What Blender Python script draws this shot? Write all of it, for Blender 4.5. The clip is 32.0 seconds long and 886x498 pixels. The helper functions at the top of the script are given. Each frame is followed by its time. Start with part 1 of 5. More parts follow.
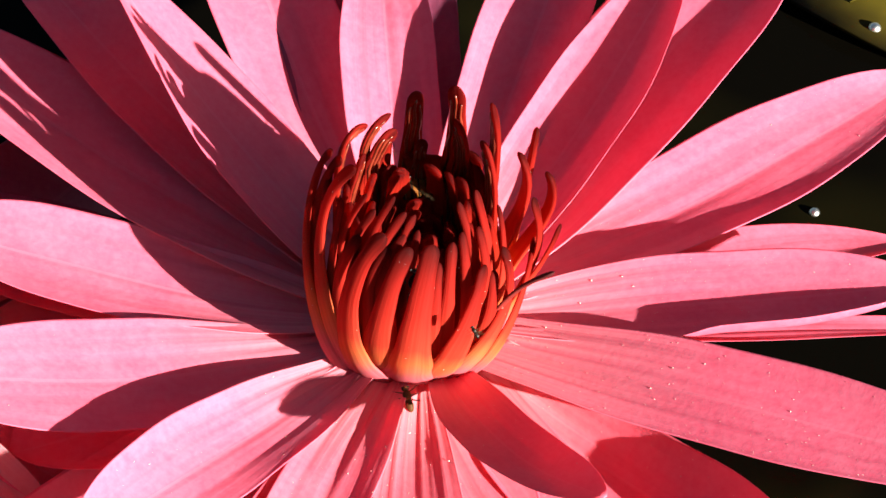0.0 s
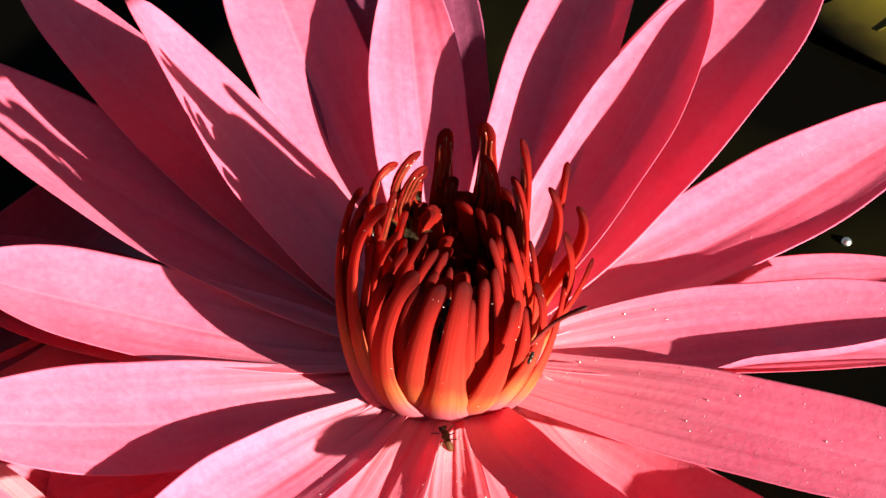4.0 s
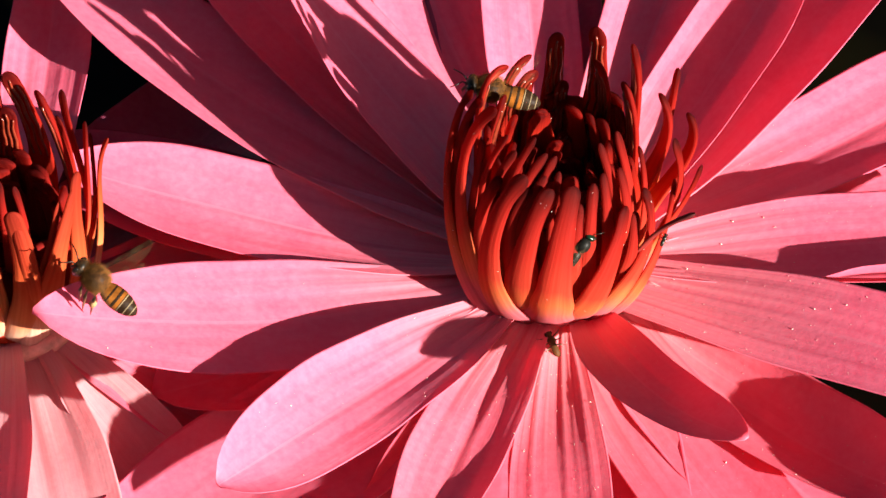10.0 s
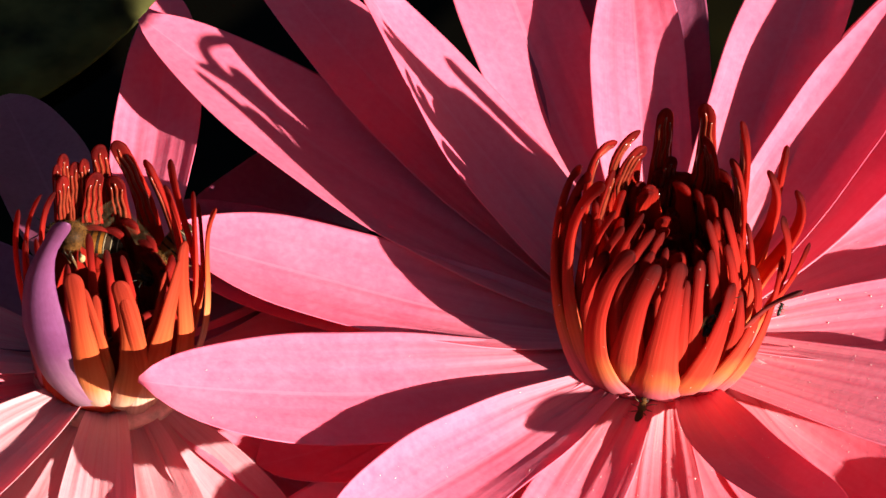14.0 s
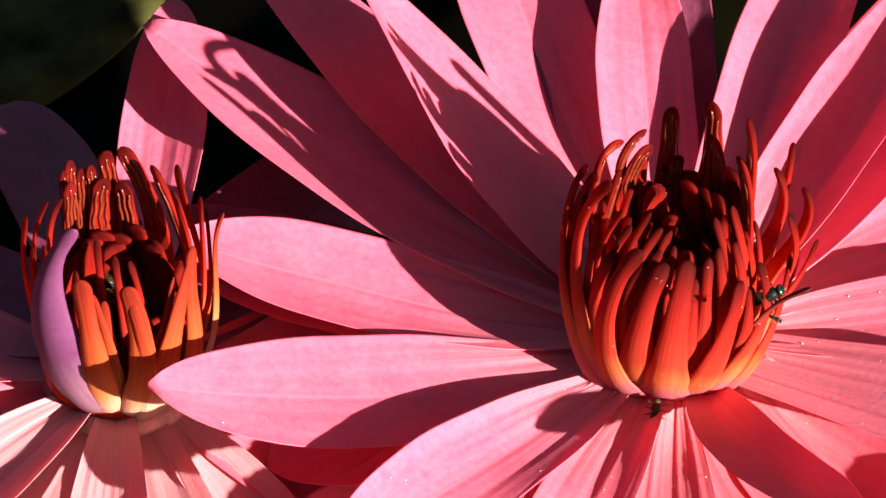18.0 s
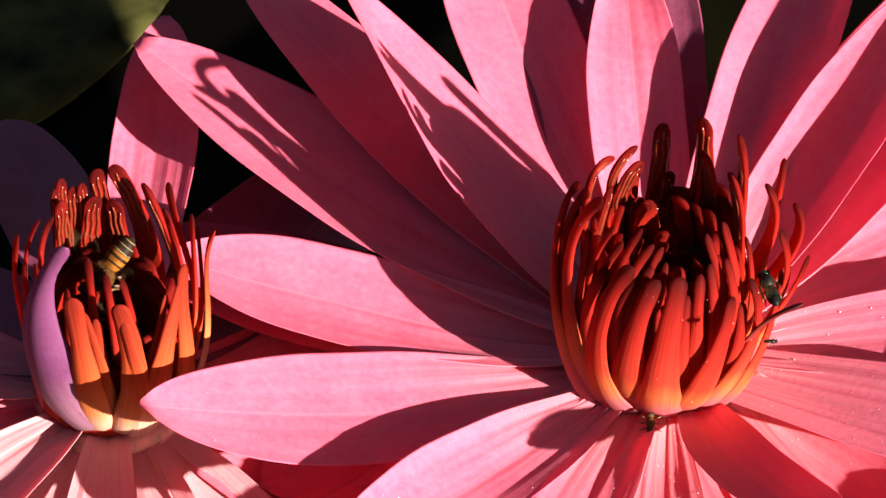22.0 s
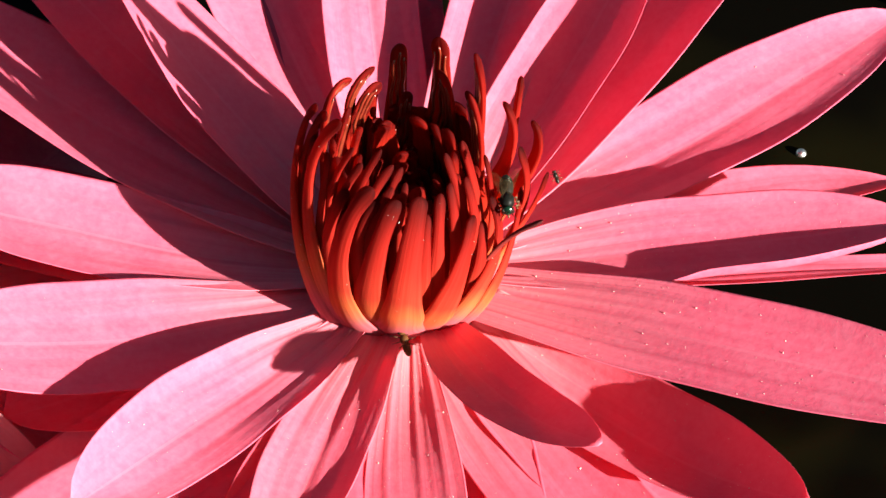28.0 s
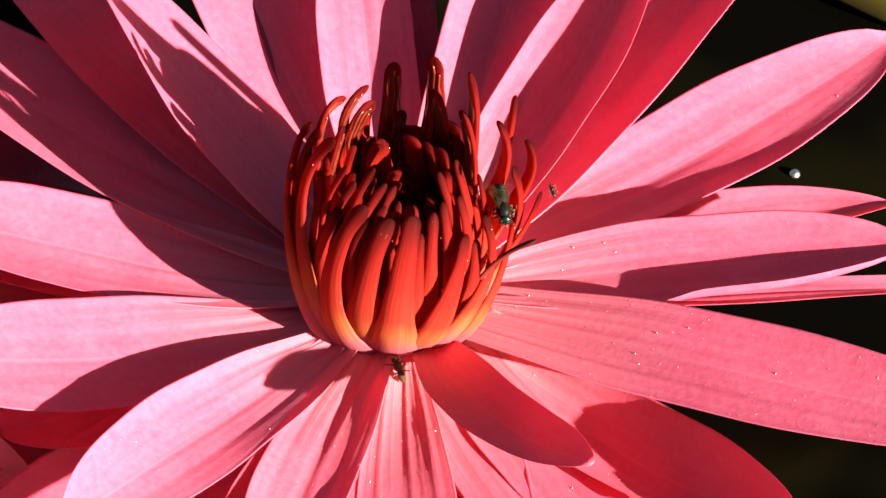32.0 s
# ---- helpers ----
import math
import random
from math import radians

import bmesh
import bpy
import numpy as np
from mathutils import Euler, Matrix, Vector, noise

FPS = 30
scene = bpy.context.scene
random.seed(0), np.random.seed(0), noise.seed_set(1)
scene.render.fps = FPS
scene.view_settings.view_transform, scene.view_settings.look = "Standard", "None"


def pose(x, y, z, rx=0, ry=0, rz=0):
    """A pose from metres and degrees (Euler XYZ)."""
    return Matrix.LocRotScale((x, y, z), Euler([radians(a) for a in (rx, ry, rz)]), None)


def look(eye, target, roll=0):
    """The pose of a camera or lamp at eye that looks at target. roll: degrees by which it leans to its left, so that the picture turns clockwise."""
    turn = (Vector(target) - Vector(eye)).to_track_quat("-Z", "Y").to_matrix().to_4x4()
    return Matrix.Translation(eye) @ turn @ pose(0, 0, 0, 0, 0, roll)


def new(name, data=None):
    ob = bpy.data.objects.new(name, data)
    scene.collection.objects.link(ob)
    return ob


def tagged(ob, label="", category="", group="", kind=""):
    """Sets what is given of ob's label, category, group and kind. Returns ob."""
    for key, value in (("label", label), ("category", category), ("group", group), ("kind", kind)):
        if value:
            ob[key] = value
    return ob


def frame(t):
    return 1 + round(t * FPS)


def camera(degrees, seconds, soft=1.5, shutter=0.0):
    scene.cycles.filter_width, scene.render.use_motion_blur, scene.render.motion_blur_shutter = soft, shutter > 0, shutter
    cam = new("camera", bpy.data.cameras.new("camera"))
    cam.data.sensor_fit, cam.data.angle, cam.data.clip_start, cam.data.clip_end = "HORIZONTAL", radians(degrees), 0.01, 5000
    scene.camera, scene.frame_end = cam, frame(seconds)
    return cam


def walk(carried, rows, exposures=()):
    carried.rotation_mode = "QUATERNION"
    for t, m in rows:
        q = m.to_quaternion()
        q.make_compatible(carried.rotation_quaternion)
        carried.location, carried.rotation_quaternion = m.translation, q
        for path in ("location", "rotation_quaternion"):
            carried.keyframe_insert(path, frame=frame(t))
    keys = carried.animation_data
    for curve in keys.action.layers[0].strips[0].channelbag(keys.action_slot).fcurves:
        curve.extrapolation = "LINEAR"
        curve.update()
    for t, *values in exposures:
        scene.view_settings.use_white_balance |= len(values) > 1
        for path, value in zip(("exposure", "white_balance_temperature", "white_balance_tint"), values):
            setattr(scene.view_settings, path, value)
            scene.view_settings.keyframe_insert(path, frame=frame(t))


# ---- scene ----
# camera: a long lens, turned by a steadied hand about one standpoint
ELEV = 45.0
MM = 0.001
DIST = 0.74676
cam = camera(10.0, 32.0)
E_R = radians(ELEV)
STAND = Vector((3.667 * MM, -DIST * math.cos(E_R) + 11.167 * MM * math.sin(E_R), DIST * math.sin(E_R) + 11.167 * MM * math.cos(E_R)))
AIM = Matrix.Translation(STAND) @ pose(0, 0, 0, 90 - ELEV)
TURNS = [
    (0, -0.000, -0.000, 0.000),
    (0.5, 0.176, 0.141, -0.360),
    (1, 0.387, 0.176, -0.413),
    (1.5, 0.467, 0.212, -0.350),
    (2, 0.542, 0.286, -0.537),
    (2.5, 0.550, 0.310, -0.401),
    (3, 0.507, 0.369, -0.703),
    (3.5, 0.468, 0.378, -1.097),
    (5.5, 0.231, 0.388, -0.917),
    (6, 0.199, 0.675, -0.550),
    (6.5, 0.109, 0.958, -0.445),
    (7, -0.045, 1.076, -0.488),
    (7.5, -0.284, 1.095, -0.300),
    (8, -0.452, 1.140, -0.259),
    (8.5, -0.535, 1.184, -0.085),
    (9, -0.557, 1.305, -0.288),
    (9.5, -0.563, 1.524, -0.264),
    (10, -0.665, 1.596, -0.103),
    (10.5, -0.850, 1.574, -0.048),
    (11, -0.871, 1.646, 0.160),
    (11.5, -0.744, 1.869, 0.561),
    (12, -0.248, 2.040, 0.609),
    (12.5, 0.018, 2.458, 0.586),
    (13, 0.147, 2.830, 0.623),
    (13.5, 0.199, 2.900, 0.858),
    (14, 0.199, 2.808, 0.652),
    (14.5, 0.147, 2.703, 0.597),
    (16.5, 0.128, 2.551, 0.261),
    (17, 0.218, 2.572, 0.185),
    (17.5, 0.198, 2.707, 0.161),
    (18, 0.180, 2.899, -0.108),
    (18.5, 0.185, 2.995, -0.005),
    (19, 0.193, 3.046, -0.097),
    (19.5, 0.224, 3.117, -0.112),
    (20, 0.288, 3.122, -0.222),
    (20.5, 0.342, 2.990, -0.245),
    (21, 0.399, 2.852, -0.172),
    (21.5, 0.408, 2.802, -0.165),
    (22, 0.363, 2.803, -0.285),
    (22.5, 0.229, 2.803, -0.402),
    (23, 0.073, 2.807, -0.391),
    (23.5, -0.068, 2.775, -0.421),
    (24, -0.108, 2.747, -0.389),
    (24.5, -0.121, 2.695, -0.622),
    (25, -0.119, 2.647, -0.688),
    (25.1, -0.119, 2.573, -0.654),
    (25.2, -0.134, 2.221, -0.811),
    (25.3, -0.157, 1.665, -1.058),
    (25.4, -0.178, 1.183, -1.272),
    (25.5, -0.192, 0.793, -1.435),
    (26, -0.279, 0.236, -1.418),
    (26.5, -0.520, -0.056, -1.720),
    (28.5, -0.547, -0.134, -1.676),
    (29, -0.507, 0.009, -1.600),
    (29.5, -0.456, 0.047, -1.528),
    (30, -0.455, 0.050, -1.417),
    (30.5, -0.428, 0.032, -1.367),
    (31, -0.336, -0.038, -1.571),
    (31.5, -0.317, -0.138, -1.103),
    (32, -0.334, -0.211, -1.383),
]
walk(cam, [(t, AIM @ pose(0, 0, 0, rx, ry, rz)) for t, rx, ry, rz in TURNS], exposures=((0.0, 2.33), (3.5, 2.31), (6.0, 2.16), (9.0, 2.13), (13.0, 2.12), (25.0, 2.13), (26.5, 2.22), (29.0, 2.26), (32.0, 2.32)))

# light: a low clear sun from the front right, and the sky
SUN_AZ, SUN_EL = -36.0, 15.5
world = bpy.data.worlds.new("sky")
scene.world = world
world.use_nodes = True
wn, wl = world.node_tree.nodes, world.node_tree.links
sky = wn.new("ShaderNodeTexSky")
sky.sky_type, sky.sun_disc = "NISHITA", False
sky.sun_elevation, sky.sun_rotation = radians(SUN_EL), radians(90 - SUN_AZ)
wn["Background"].inputs[1].default_value = 0.019
wl.new(sky.outputs[0], wn["Background"].inputs[0])
sun = new("sun", bpy.data.lights.new("sun", "SUN"))
sun.data.energy, sun.data.angle, sun.data.color = 5.0, radians(0.6), (1.0, 0.94, 0.83)
SUN_DIR = Vector((math.cos(radians(SUN_EL)) * math.cos(radians(SUN_AZ)), math.cos(radians(SUN_EL)) * math.sin(radians(SUN_AZ)), math.sin(radians(SUN_EL))))
sun.matrix_world = look(SUN_DIR * 2, (0, 0, 0))


# ---------------------------------------------------------------- materials
class Nodes:
    """A short way to write a node material."""

    def __init__(self, name):
        self.mat = bpy.data.materials.new(name)
        self.mat.use_nodes = True
        self.tree = self.mat.node_tree
        self.bsdf = self.tree.nodes["Principled BSDF"]
        self.out = self.tree.nodes["Material Output"]

    def node(self, kind, **values):
        n = self.tree.nodes.new(kind)
        for key, value in values.items():
            if key in n.inputs:
                n.inputs[key].default_value = value
        return n

    def link(self, a, b):
        self.tree.links.new(a, b)

    def uv(self, scale):
        tex = self.node("ShaderNodeUVMap")
        m = self.node("ShaderNodeMapping")
        m.inputs["Scale"].default_value = scale
        self.link(tex.outputs[0], m.inputs[0])
        info = self.node("ShaderNodeObjectInfo")
        add = self.node("ShaderNodeVectorMath")
        mul = self.node("ShaderNodeMath")
        mul.operation = "MULTIPLY"
        mul.inputs[1].default_value = 37.0
        self.link(info.outputs["Random"], mul.inputs[0])
        self.link(m.outputs[0], add.inputs[0])
        self.link(mul.outputs[0], add.inputs[1])
        return add.outputs[0]

    def noise(self, vector, scale, detail=3.0, rough=0.55):
        n = self.node("ShaderNodeTexNoise", Scale=scale, Detail=detail, Roughness=rough)
        if vector is not None:
            self.link(vector, n.inputs["Vector"])
        return n.outputs[0]

    def coords(self):
        return self.node("ShaderNodeTexCoord").outputs["Object"]

    def ramp(self, fac, stops):
        r = self.node("ShaderNodeValToRGB")
        e = r.color_ramp.elements
        while len(e) < len(stops):
            e.new(0.5)
        for el, (p, c) in zip(e, stops):
            el.position, el.color = p, (*c, 1)
        self.link(fac, r.inputs[0])
        return r.outputs[0]

    def mix(self, fac, a, b, kind="MIX"):
        m = self.node("ShaderNodeMix")
        m.data_type, m.blend_type = "RGBA", kind
        for value, slot in ((fac, 0), (a, 6), (b, 7)):
            if isinstance(value, (int, float)):
                m.inputs[slot].default_value = value
            elif isinstance(value, tuple):
                m.inputs[slot].default_value = (*value, 1)
            else:
                self.link(value, m.inputs[slot])
        return m.outputs[2]

    def bump(self, height, strength, distance):
        b = self.node("ShaderNodeBump", Strength=strength, Distance=distance)
        self.link(height, b.inputs["Height"])
        self.link(b.outputs[0], self.bsdf.inputs["Normal"])
        return b.outputs[0]

    def thin(self, colour, share, normal=None):
        """Light that passes through a thin petal."""
        t = self.node("ShaderNodeBsdfTranslucent")
        m = self.node("ShaderNodeMixShader")
        m.inputs[0].default_value = share
        if isinstance(colour, tuple):
            t.inputs[0].default_value = (*colour, 1)
        else:
            self.link(colour, t.inputs[0])
        if normal is not None:
            self.link(normal, t.inputs["Normal"])
        self.link(self.bsdf.outputs[0], m.inputs[1])
        self.link(t.outputs[0], m.inputs[2])
        self.link(m.outputs[0], self.out.inputs[0])


def petal_material(name, pale, mid, deep, base, through_colour, share=0.42, foot_end=0.42, vein_end=0.75):
    k = Nodes(name)
    uvn = k.node("ShaderNodeUVMap").outputs[0]
    sep = k.node("ShaderNodeSeparateXYZ")
    k.link(uvn, sep.inputs[0])
    along = sep.outputs[0]
    fine = k.noise(k.uv((2.5, 42.0, 1)), 1.0, 3.0, 0.6)
    broad = k.noise(k.uv((1.6, 7.0, 1)), 1.0, 3.0, 0.5)
    grain = k.noise(k.coords(), 900.0, 2.0, 0.6)
    col = k.mix(0.62, k.ramp(fine, [(0.12, deep), (0.5, mid), (0.88, pale)]), mid)
    col = k.mix(k.ramp(broad, [(0.35, (0, 0, 0)), (0.65, (0.6, 0.6, 0.6))]), col, mid)
    mottle = k.noise(k.coords(), 170.0, 4.0, 0.6)
    col = k.mix(0.4, col, k.ramp(mottle, [(0.32, deep), (0.52, mid), (0.72, pale)]))
    col = k.mix(0.3, col, k.ramp(grain, [(0.3, deep), (0.7, pale)]))
    off = k.node("ShaderNodeMath")
    off.operation = "COMPARE"
    off.inputs[1].default_value, off.inputs[2].default_value = 0.5, 0.012
    k.link(sep.outputs[1], off.inputs[0])
    rib = k.node("ShaderNodeMath")
    rib.operation = "MULTIPLY"
    rib.inputs[1].default_value = 0.45
    k.link(off.outputs[0], rib.inputs[0])
    col = k.mix(rib.outputs[0], col, pale)
    foot = k.ramp(along, [(0.0, (0.9, 0.9, 0.9)), (foot_end * 0.4, (0.45, 0.45, 0.45)), (foot_end, (0, 0, 0))])
    basecol = k.mix(k.ramp(fine, [(0.22, (0.25, 0.25, 0.25)), (0.7, (1, 1, 1))]), mid, base)
    col = k.mix(foot, col, basecol)
    # fine veins that run out from the foot
    wander = k.noise(k.uv((2.0, 9.0, 1)), 1.0, 2.0)
    lane = k.node("ShaderNodeMath")
    lane.operation = "MULTIPLY_ADD"
    lane.inputs[1].default_value = 11.0
    k.link(sep.outputs[1], lane.inputs[0])
    k.link(wander, lane.inputs[2])
    saw = k.node("ShaderNodeMath")
    saw.operation = "PINGPONG"
    saw.inputs[1].default_value = 0.5
    k.link(lane.outputs[0], saw.inputs[0])
    vein = k.ramp(saw.outputs[0], [(0.0, (1, 1, 1)), (0.10, (0.5, 0.5, 0.5)), (0.24, (0, 0, 0))])
    fade = k.ramp(along, [(0.0, (1, 1, 1)), (vein_end * 0.5, (0.55, 0.55, 0.55)), (vein_end, (0.08, 0.08, 0.08))])
    vein = k.mix(1.0, vein, fade, "MULTIPLY")
    col = k.mix(vein, col, k.mix(0.75, deep, col))
    k.link(col, k.bsdf.inputs["Base Color"])
    k.bsdf.inputs["Roughness"].default_value = 0.5
    k.bsdf.inputs["Specular IOR Level"].default_value = 0.22
    relief = k.mix(0.75, fine, grain)
    relief = k.mix(0.3, relief, vein, "SUBTRACT")
    nb = k.bump(relief, 0.15, 0.0004)
    k.thin(through_colour, share, nb)
    return k.mat


PETAL = petal_material("pink_petal", (0.90, 0.238, 0.355), (0.87, 0.155, 0.258), (0.79, 0.096, 0.187), (0.86, 0.38, 0.40), (0.68, 0.045, 0.115))
PETAL_WARM = petal_material("coral_petal", (0.90, 0.236, 0.32), (0.87, 0.153, 0.236), (0.80, 0.097, 0.168), (0.86, 0.40, 0.38), (0.72, 0.046, 0.085))
PETAL_OUTER = petal_material("outer_petal", (0.80, 0.18, 0.28), (0.76, 0.12, 0.20), (0.70, 0.08, 0.13), (0.80, 0.28, 0.28), (0.86, 0.034, 0.05), share=0.42)
PETAL_PALE = petal_material("pale_petal", (0.84, 0.38, 0.42), (0.76, 0.25, 0.31), (0.64, 0.15, 0.21), (0.80, 0.50, 0.50), (0.75, 0.06, 0.09), foot_end=0.85)
# back petals: the shade they lie in is painted as dark mauve
PETAL_SHADED = petal_material("shaded_petal", (0.46, 0.11, 0.20), (0.33, 0.07, 0.14), (0.22, 0.04, 0.09), (0.30, 0.07, 0.11), (0.26, 0.02, 0.07))
# curled petal: mauve, with its violet shade painted in, pale only at the foot
PETAL_CURLED_SHADED = petal_material("shaded_curled_petal", (0.18, 0.052, 0.14), (0.14, 0.036, 0.10), (0.10, 0.024, 0.065), (0.66, 0.36, 0.40), (0.40, 0.04, 0.12), share=0.25)


def stamen_material(name, stops, share):
    k = Nodes(name)
    sep = k.node("ShaderNodeSeparateXYZ")
    k.link(k.node("ShaderNodeUVMap").outputs[0], sep.inputs[0])
    wob = k.noise(k.uv((1.5, 4.0, 1)), 1.0, 2.0)
    m = k.node("ShaderNodeMath")
    m.operation = "MULTIPLY_ADD"
    m.inputs[1].default_value = 0.22
    k.link(wob, m.inputs[0])
    off = k.node("ShaderNodeMath")
    off.operation = "SUBTRACT"
    off.inputs[1].default_value = 0.11
    k.link(sep.outputs[0], off.inputs[0])
    k.link(off.outputs[0], m.inputs[2])
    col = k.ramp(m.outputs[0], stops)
    streak = k.noise(k.uv((1.2, 22.0, 1)), 1.0, 2.0)
    col = k.mix(0.35, col, k.mix(1.0, col, k.ramp(streak, [(0.35, (0.45, 0.3, 0.25)), (0.6, (1, 1, 1))]), "MULTIPLY"))
    k.link(col, k.bsdf.inputs["Base Color"])
    k.bsdf.inputs["Roughness"].default_value = 0.6
    k.bsdf.inputs["Specular IOR Level"].default_value = 0.02
    nb = k.bump(streak, 0.3, 0.0003)
    k.thin(k.mix(0.5, col, (0.72, 0.055, 0.02)), share, nb)
    return k.mat


# the orange stops near 0.23 to 0.31 paint the sunlit glow of the belly
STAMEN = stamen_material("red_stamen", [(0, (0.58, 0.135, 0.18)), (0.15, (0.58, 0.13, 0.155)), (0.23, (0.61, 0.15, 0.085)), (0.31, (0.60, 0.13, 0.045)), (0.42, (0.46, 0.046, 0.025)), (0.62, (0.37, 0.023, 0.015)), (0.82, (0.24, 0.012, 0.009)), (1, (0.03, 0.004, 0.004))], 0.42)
STAMEN_INNER = stamen_material("inner_red_stamen", [(0, (0.62, 0.12, 0.06)), (0.35, (0.5, 0.042, 0.018)), (0.75, (0.36, 0.018, 0.01)), (0.92, (0.2, 0.01, 0.007)), (1, (0.06, 0.005, 0.005))], 0.55)
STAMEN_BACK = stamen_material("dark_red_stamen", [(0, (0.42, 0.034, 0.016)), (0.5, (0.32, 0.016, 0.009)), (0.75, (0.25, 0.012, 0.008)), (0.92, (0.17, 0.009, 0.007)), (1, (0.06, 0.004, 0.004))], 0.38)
STAMEN_ORANGE = stamen_material("orange_stamen", [(0, (0.62, 0.37, 0.31)), (0.22, (0.62, 0.31, 0.2)), (0.34, (0.54, 0.17, 0.062)), (0.52, (0.43, 0.078, 0.024)), (0.75, (0.33, 0.036, 0.015)), (1, (0.18, 0.016, 0.009))], 0.28)
STAMEN_DARK = stamen_material("withered_stamen", [(0.0, (0.62, 0.06, 0.04)), (0.4, (0.22, 0.025, 0.02)), (1.0, (0.06, 0.015, 0.015))], 0.05)


def simple(name, colour, rough=0.5, spec=0.5, metal=0.0, grain=(60.0, 0.25)):
    k = Nodes(name)
    n = k.noise(k.coords(), grain[0] * 10, 3.0)
    dark = tuple(c * (1 - grain[1] * 1.6) for c in colour)
    lite = tuple(min(1, c * (1 + grain[1])) for c in colour)
    k.link(k.ramp(n, [(0.3, dark), (0.7, lite)]), k.bsdf.inputs["Base Color"])
    k.bsdf.inputs["Roughness"].default_value = rough
    k.bsdf.inputs["Specular IOR Level"].default_value = spec
    k.bsdf.inputs["Metallic"].default_value = metal
    k.bump(n, 0.3, 0.0002)
    return k.mat


ANTHER = simple("anther_sac", (0.15, 0.020, 0.009), 0.28, 0.5)
RECEPTACLE = simple("receptacle_flesh", (0.62, 0.20, 0.17), 0.5)
RECEPTACLE_PALE = simple("pale_receptacle_flesh", (0.54, 0.23, 0.21), 0.5)
STALK = simple("stalk_skin", (0.16, 0.09, 0.05), 0.6)


def water_material():
    k = Nodes("pond_water")
    n = k.noise(k.coords(), 14.0, 3.0)
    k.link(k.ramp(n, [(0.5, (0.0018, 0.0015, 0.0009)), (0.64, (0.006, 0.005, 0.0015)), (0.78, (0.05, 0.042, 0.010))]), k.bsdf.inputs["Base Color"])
    k.bsdf.inputs["Roughness"].default_value = 0.12
    k.bsdf.inputs["IOR"].default_value = 1.33
    k.bsdf.inputs["Specular IOR Level"].default_value = 0.05
    k.bump(k.noise(k.coords(), 30.0, 2.0), 0.1, 0.004)
    return k.mat


WATER = water_material()
def pad_material():
    """A floating leaf: olive in the middle, nearly black towards its rim."""
    k = Nodes("olive_pad")
    far = k.node("ShaderNodeVectorMath")
    far.operation = "LENGTH"
    k.link(k.coords(), far.inputs[0])
    blotch = k.noise(k.coords(), 60.0, 3.0)
    m = k.node("ShaderNodeMath")
    m.operation = "MULTIPLY_ADD"
    m.inputs[1].default_value = 10.0
    k.link(far.outputs["Value"], m.inputs[0])
    s = k.node("ShaderNodeMath")
    s.operation = "MULTIPLY_ADD"
    s.inputs[1].default_value, s.inputs[2].default_value = 0.16, -0.08
    k.link(blotch, s.inputs[0])
    k.link(s.outputs[0], m.inputs[2])
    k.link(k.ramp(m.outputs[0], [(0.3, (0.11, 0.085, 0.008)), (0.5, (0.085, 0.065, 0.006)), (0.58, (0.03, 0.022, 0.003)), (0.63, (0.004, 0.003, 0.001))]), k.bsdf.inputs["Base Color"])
    k.bsdf.inputs["Roughness"].default_value = 0.6
    k.bsdf.inputs["Specular IOR Level"].default_value = 0.08
    k.bump(blotch, 0.3, 0.0004)
    return k.mat


PAD = pad_material()
# the far pad's dimness in shade is put into this colour
PAD_SHADED = simple("shaded_olive_pad", (0.045, 0.042, 0.012), 0.6, 0.04, grain=(8.0, 0.5))
FILM = simple("bubble_film", (0.8, 0.8, 0.76), 0.34, 0.5, 1.0)


# ---------------------------------------------------------------- building helpers
def part(name, bm, material, parent=None, label="", smooth=True):
    """Links a bmesh as one mesh object under a thing or a part."""
    me = bpy.data.meshes.new(name)
    bm.to_mesh(me)
    bm.free()
    me.materials.append(material)
    if smooth:
        me.polygons.foreach_set("use_smooth", [True] * len(me.polygons))
    ob = new(name, me)
    if parent is not None:
        ob.parent = parent
    if label:
        ob["label"] = label
    return ob


def centre_line(az, incl, length, bend, sweep, r0, z0, n):
    """A curved midrib: stations along it with tangent, side and upward directions, in millimetres."""
    rows, p = [], Vector((r0 * math.cos(radians(az)), r0 * math.sin(radians(az)), z0))
    last = None
    for i in range(n):
        s = i / (n - 1)
        a, e = radians(az + sweep * (s - 0.3)), radians(incl + bend * (s - 0.4))
        t = Vector((math.cos(e) * math.cos(a), math.cos(e) * math.sin(a), math.sin(e)))
        if last is not None:
            p = p + (t + last) * (0.5 * length / (n - 1))
        last = t
        b = Vector((-math.sin(a), math.cos(a), 0))
        rows.append((s, p.copy(), t, b, t.cross(b)))
    return rows


def leaf_width(s, width, tip, base):
    top = max((1 - q / 60) ** tip * (q / 60 + base) ** 0.8 for q in range(61))
    return width / 2 * (1 - s) ** tip * (s + base) ** 0.8 / top


DUST = []


